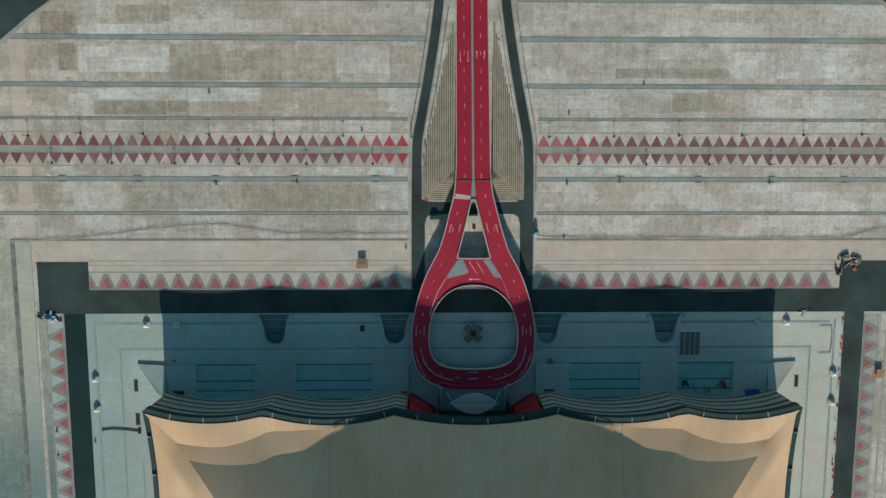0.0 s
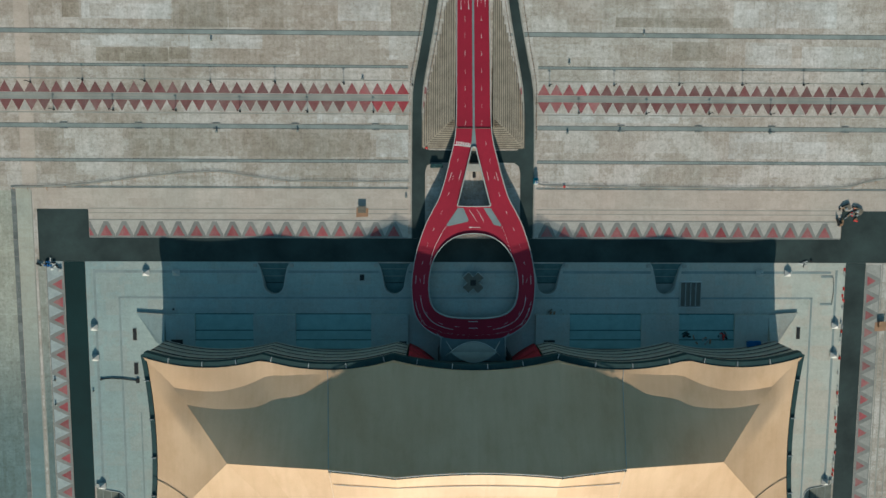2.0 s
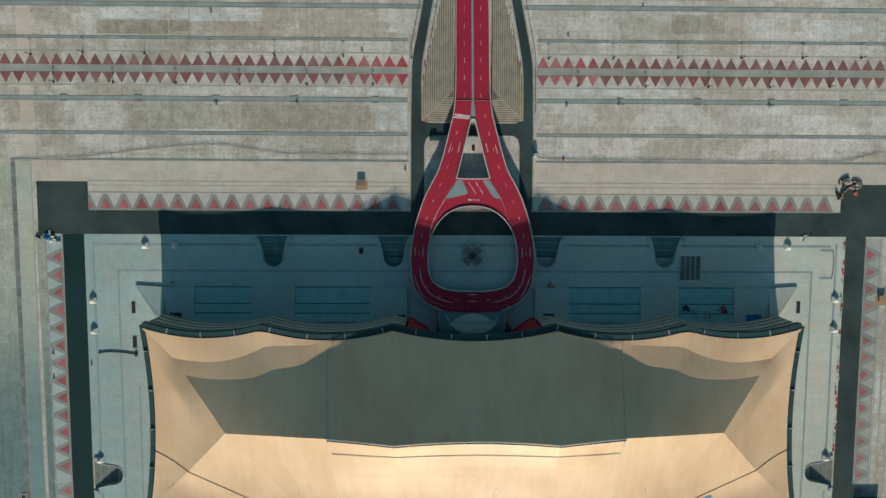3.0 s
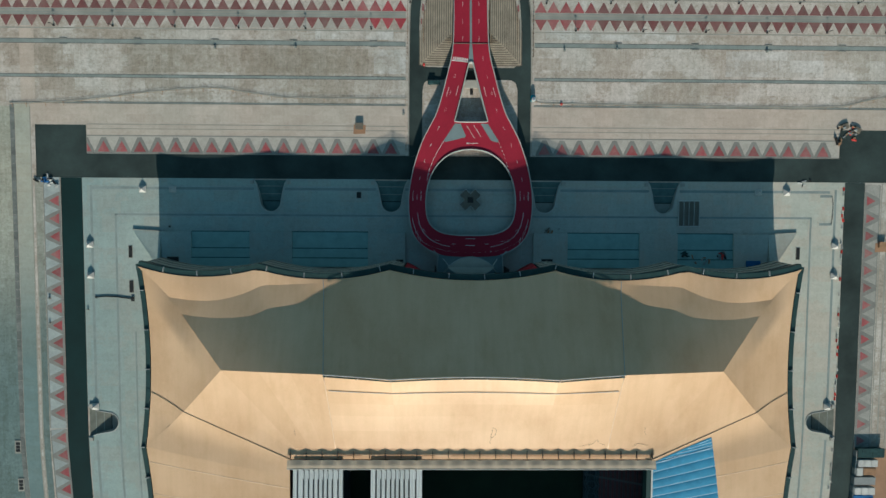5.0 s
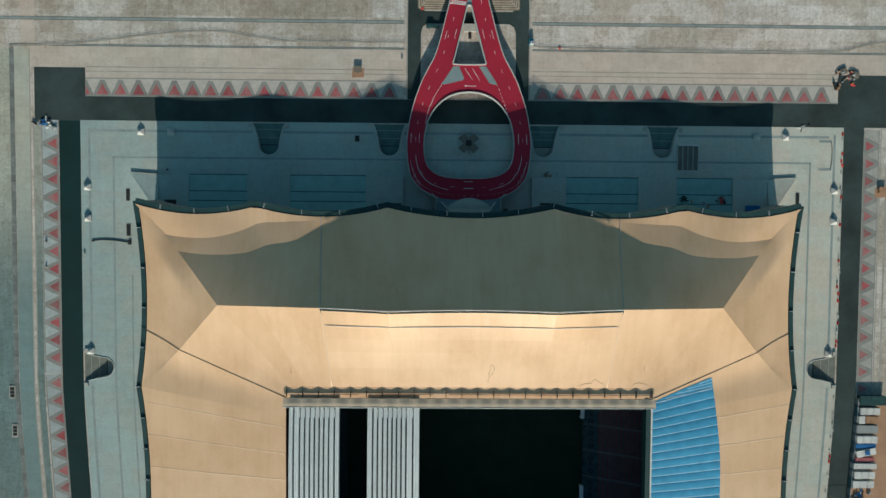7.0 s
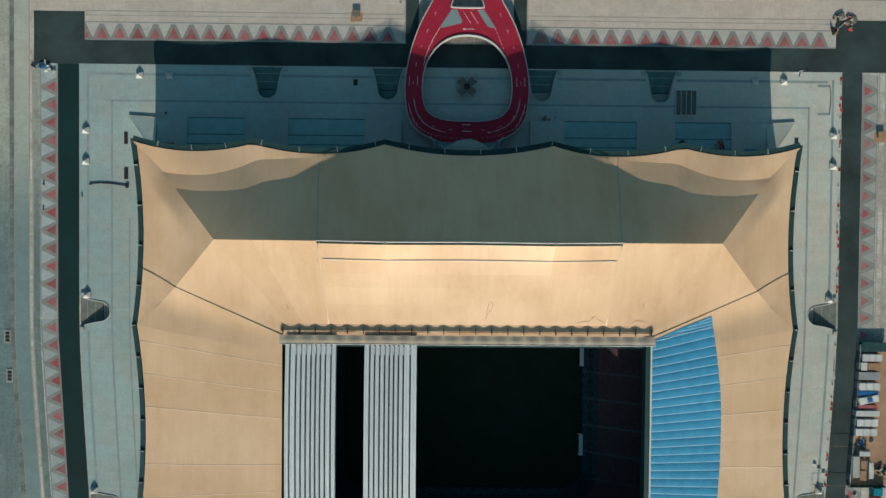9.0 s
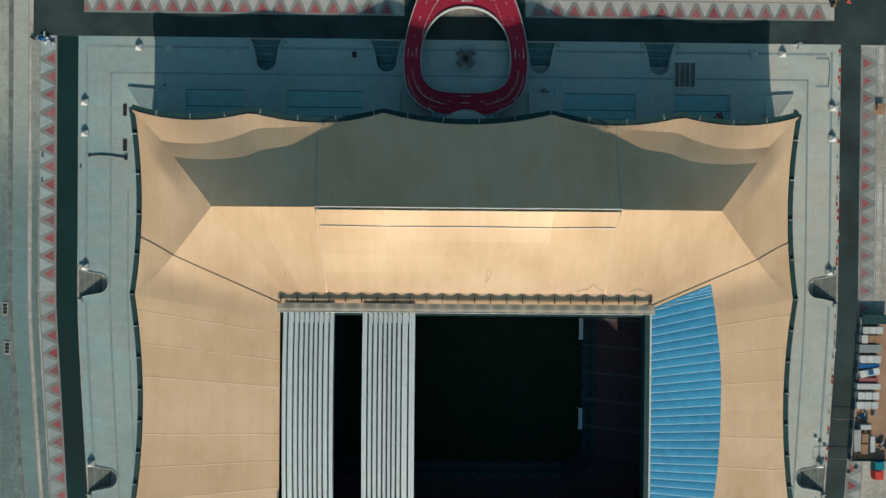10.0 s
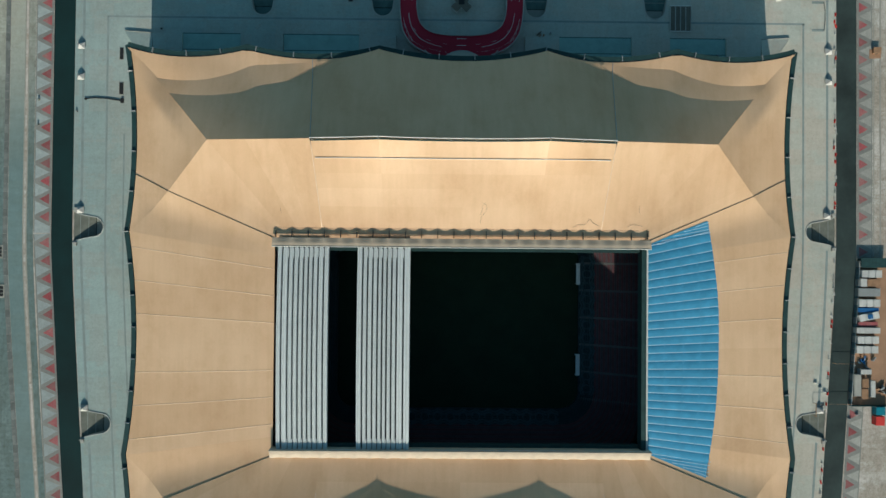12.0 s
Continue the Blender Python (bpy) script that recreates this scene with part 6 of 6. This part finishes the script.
container("container", 133.4, -101.4, 140.0, -104.4, 2.6, M_BOXBLUE, "blue container against the tent wall")


def machine(x, y, turn):
    """A low tracked machine with a short boom and bucket."""
    ob = base("track_machine", x, y, 0.05, "grimy low site machine on tracks at the road corner", "machine", "site machines")
    ob.rotation_euler.z = radians(turn)
    for s in (-1, 1):
        part("track", box(-2.0, 2.0, s * 1.1 - 0.35, s * 1.1 + 0.35, 0, 0.55, 0.12), M_BLACK, ob)
    part("body", box(-1.9, 1.4, -1.2, 1.2, 0.5, 1.0, 0.12), M_STONE2, ob)
    part("cab", box(0.0, 1.3, 0.1, 1.15, 0.95, 1.3, 0.1), M_BOXGREY, ob)
    part("boom", tube([(1.2, -0.3, 0.8), (2.0, -0.3, 0.9), (2.7, -0.3, 0.7)], 0.26, 6), M_WOOD, ob)
    part("stick", tube([(2.7, -0.3, 0.7), (3.0, -0.3, 0.4)], 0.2, 6), M_WOOD, ob)
    part("bucket", box(2.7, 3.5, -0.8, 0.3, 0.05, 0.5, 0.12), M_BLACK, ob)


machine(179.6, -36.6, 200)
machine(185.6, -38.2, 150)
junk_pile("scrap_pile", 182.6, -40.2, 2.4, [M_WOOD, M_DKCONC, M_BOXGREY, M_BOXRED], "heap of scrap beside the site machines", 14, 0.5)
junk_pile("scrap_pile", 177.0, -44.0, 0.8, [M_BLACK, M_WOOD], "small heap of dark scrap on the paving", 6)


def hut(x, y, label, mat, dirt=M_DIRT, turn=0):
    ob = base("site_hut", x, y, 0.03, label, "site hut", "site huts")
    ob.rotation_euler.z = radians(turn)
    part("plinth", prism([(-2.9, -3.6), (2.7, -3.4), (3.0, 0.6), (-2.7, 0.8)], -0.02, 0.12), dirt, ob, "patch of red earth")
    wl = part("wall", box(-1.6, 1.6, -1.4, 1.2, 0.1, 1.4, 0.05), mat, ob)
    part("roof", box(-1.9, 1.9, -1.6, 1.5, 1.4, 1.55, 0.04), mat, ob)
    part("door", box(-0.5, 0.5, -1.46, -1.38, 0.15, 1.25), M_BLACK, wl, "dark door")


hut(-52.9, -38.4, "small dark site hut on a patch of red earth", M_STONE2)
hut(200.2, -93.4, "small orange-brown site hut on the paved strip", M_WOOD)
tank = base("water_tank", 29.5, -25.2, 0.03, "pale round water tank on a dark stand", "water tank")
part("stand", box(-1.1, 1.1, -0.8, 2.0, 0, 1.4, 0.05), M_BOXTEAL, tank)
tk = part("tank", tube([(0.1, -0.2, 1.4), (0.1, -0.2, 2.9)], 1.0, 14, 0.85), M_BOXWHITE, tank)
part("lid", tube([(0.1, -0.2, 2.9), (0.1, -0.2, 3.1)], 0.35, 10), M_BOXBLUE, tk, "blue lid")
for x, y, lb in ((43.2, -27.2, "red plastic barrier by the fence"), (-22.4, -9.3, "red drum at the corner of the embankment island")):
    ob = base("red_drum", x, y, 0.03, lb, "drum", "red drums")
    bd = part("body", tube([(0, 0, 0), (0, 0, 0.6)], 0.6, 12), M_BOXRED, ob)
    part("ring", tube([(0, 0, 0.25), (0, 0, 0.35)], 0.64, 12), M_BOXWHITE, bd, "white ring")
trailer = base("flat_trailer", -17.6, -17.6, 0.03, "dark green flat trailer beside the island", "trailer")
part("bed", box(-3.0, 3.0, -1.0, 1.0, 0.7, 1.0, 0.05), M_GREEN, trailer)
for x in (-1.8, 1.8):
    for y in (-0.9, 0.9):
        part("wheel", tube([(x, y - 0.15, 0.4), (x, y + 0.15, 0.4)], 0.4, 10), M_BLACK, trailer)
part("load", box(-2.4, 0.6, -0.8, 0.8, 1.0, 1.8, 0.1), M_GREEN, trailer)


# red and white water-filled barriers along the east platform edge
def barrier(mat, lb):
    ob = base("road_barrier", PE - 0.7, -66.6, 0.16, lb, "barrier", "plastic road barriers")
    bm = bmesh.new()
    prof = [(-0.25, 0), (0.25, 0), (0.22, 0.2), (0.11, 0.4), (0.09, 0.8), (-0.09, 0.8), (-0.11, 0.4), (-0.22, 0.2)]
    ra = [bm.verts.new((x, -0.8, z)) for x, z in prof]
    rb = [bm.verts.new((x, 0.8, z)) for x, z in prof]
    for k in range(8):
        bm.faces.new((ra[k], ra[(k + 1) % 8], rb[(k + 1) % 8], rb[k]))
    bm.faces.new(ra[::-1])
    bm.faces.new(rb)
    bmesh.ops.recalc_face_normals(bm, faces=bm.faces[:])
    part("body", bm, mat, ob)
    part("peg", box(-0.08, 0.08, 0.75, 0.95, 0.25, 0.55), mat, ob)
    return ob


red_b, white_b = barrier(M_BOXRED, "red plastic road barrier on the platform edge"), barrier(M_BOXWHITE, "white plastic road barrier on the platform edge")
white_b.location.y = -68.9
y = -71.0
while y > -312:
    y -= rng.choice((2.2, 2.4, 3.4, 5.0, 7.5))
    if any(abs(y - c) < 9.5 for c in EBAYS):
        continue
    src = red_b if rng.random() < 0.5 else white_b
    copy_thing(src, pose(draw(PE, y) - 0.75 + rng.gauss(0, 0.22), y, 0.16, 0, 0, rng.gauss(0, 9)))

# overhead gate frames across the east road
for y0, x0, x1, lb in ((-263.0, 170.2, 187.6, "orange pipe gate frame across the east road"), (-243.8, 179.6, 188.4, "dark pipe gate frame across the east road")):
    ob = base("gate_frame", (x0 + x1) / 2, y0, 0.05, lb, "gate frame", "gate frames")
    hw = (x1 - x0) / 2
    part("beam", tube([(-hw, 0, 2.3), (hw, 0, 2.3)], 0.07, 6), M_WOOD, ob)
    for x in (-hw, hw):
        part("post", tube([(x, 0, 0), (x, 0, 2.3)], 0.14, 6), M_WOOD, ob)
    if hw > 8:
        part("side_rail", tube([(-hw, 0, 2.2), (-hw, -6, 2.2)], 0.13, 6), M_WOOD, ob)
        part("post", tube([(-hw, -6, 0), (-hw, -6, 2.2)], 0.13, 6), M_WOOD, ob)
for x, y, t in ((171.2, -253.4, 20), (173.4, -255.6, 40), (175.6, -257.6, 30), (187.6, -270.6, 30), (191.2, -268.4, 40)):
    ob = copy_thing(white_b, pose(x, y, 0.16 if x < 177.0 else 0.06, 0, 0, t + 60))
loose = base("cable_tray", 174.2, -76.6, 0.16, "grey flat cable tray with a thin bent pole on the platform", "cable tray")
part("tray", box(-4.8, 1.0, 5.9, 7.0, 0.0, 0.08, 0.02), M_LINE, loose)
part("tray", box(-4.8, 1.0, -7.6, -6.5, 0.0, 0.08, 0.02), M_LINE, loose)
part("pole", tube([(0.9, 6.6, 0.25), (1.5, 3.0, 0.3), (1.5, -2.0, 0.3), (1.0, -7.2, 0.25)], 0.12), M_DKCONC, loose)
for p in ((0.9, 6.6), (1.5, 0), (1.0, -7.2)):
    part("leg", tube([(*p, 0), (*p, 0.3)], 0.14), M_DKCONC, loose)
for y in (-193.9, -212.7):
    ob = base("service_pit", draw(-218.9, y), y, 0.0, "open service pit with dark covers beside the west path", "service pit", "service pits")
    part("frame", box(-1.5, 1.5, -3.2, 3.2, -0.02, 0.25, 0.04), M_DRAIN2, ob)
    for d in (-1.7, 0.0, 1.7):
        part("cover", box(-1.0, 1.0, d - 0.7, d + 0.7, 0.2, 0.32, 0.03), M_BLACK, ob)

# stray cables on the inner roof
ROOF_PTS = [Vector((s * p.x, p.y, p.z)) for s in (-1, 1) for p in (inner(0.45 * i / 60, j / 40) for i in range(61) for j in range(41))]
roof_tree = kdtree.KDTree(len(ROOF_PTS))
for i, p in enumerate(ROOF_PTS):
    roof_tree.insert((p.x, p.y, 0), i)
roof_tree.balance()


def over(x, y):
    """A little above the inner roof fabric."""
    near = roof_tree.find_n((x, y, 0), 4)
    ws = [1 / (d + 0.05) for _, _, d in near]
    return sum(w * ROOF_PTS[i].z for w, (_, i, _) in zip(ws, near)) / sum(ws) + 0.15


for pts in ([(7.6, -180.0), (8.2, -177.2), (9.8, -175.4), (10.2, -173.0), (8.8, -171.8), (8.4, -174.4), (7.6, -176.6)], [(47.0, -181.4), (49.5, -180.4), (52.0, -180.2), (54.2, -178.0), (55.4, -179.4), (58.4, -180.9)], [(70.2, -181.2), (73.0, -180.0), (76.8, -180.9)],
            [(74.9, -172.2), (75.0, -174.4), (75.6, -175.6)], [(-77.0, -173.8), (-76.6, -176.4)]):
    ln = smooth_line(pts, 6)
    ob = base("loose_cable", pts[0][0], pts[0][1], over(*pts[0]), "thin loose cable trailing over the roof fabric", "cable", "loose roof cables")
    c = part("cable", tube([(x, y, over(x, y)) for x, y in ln], 0.045, 5), M_DKARM, ob)
    c.location = -ob.location
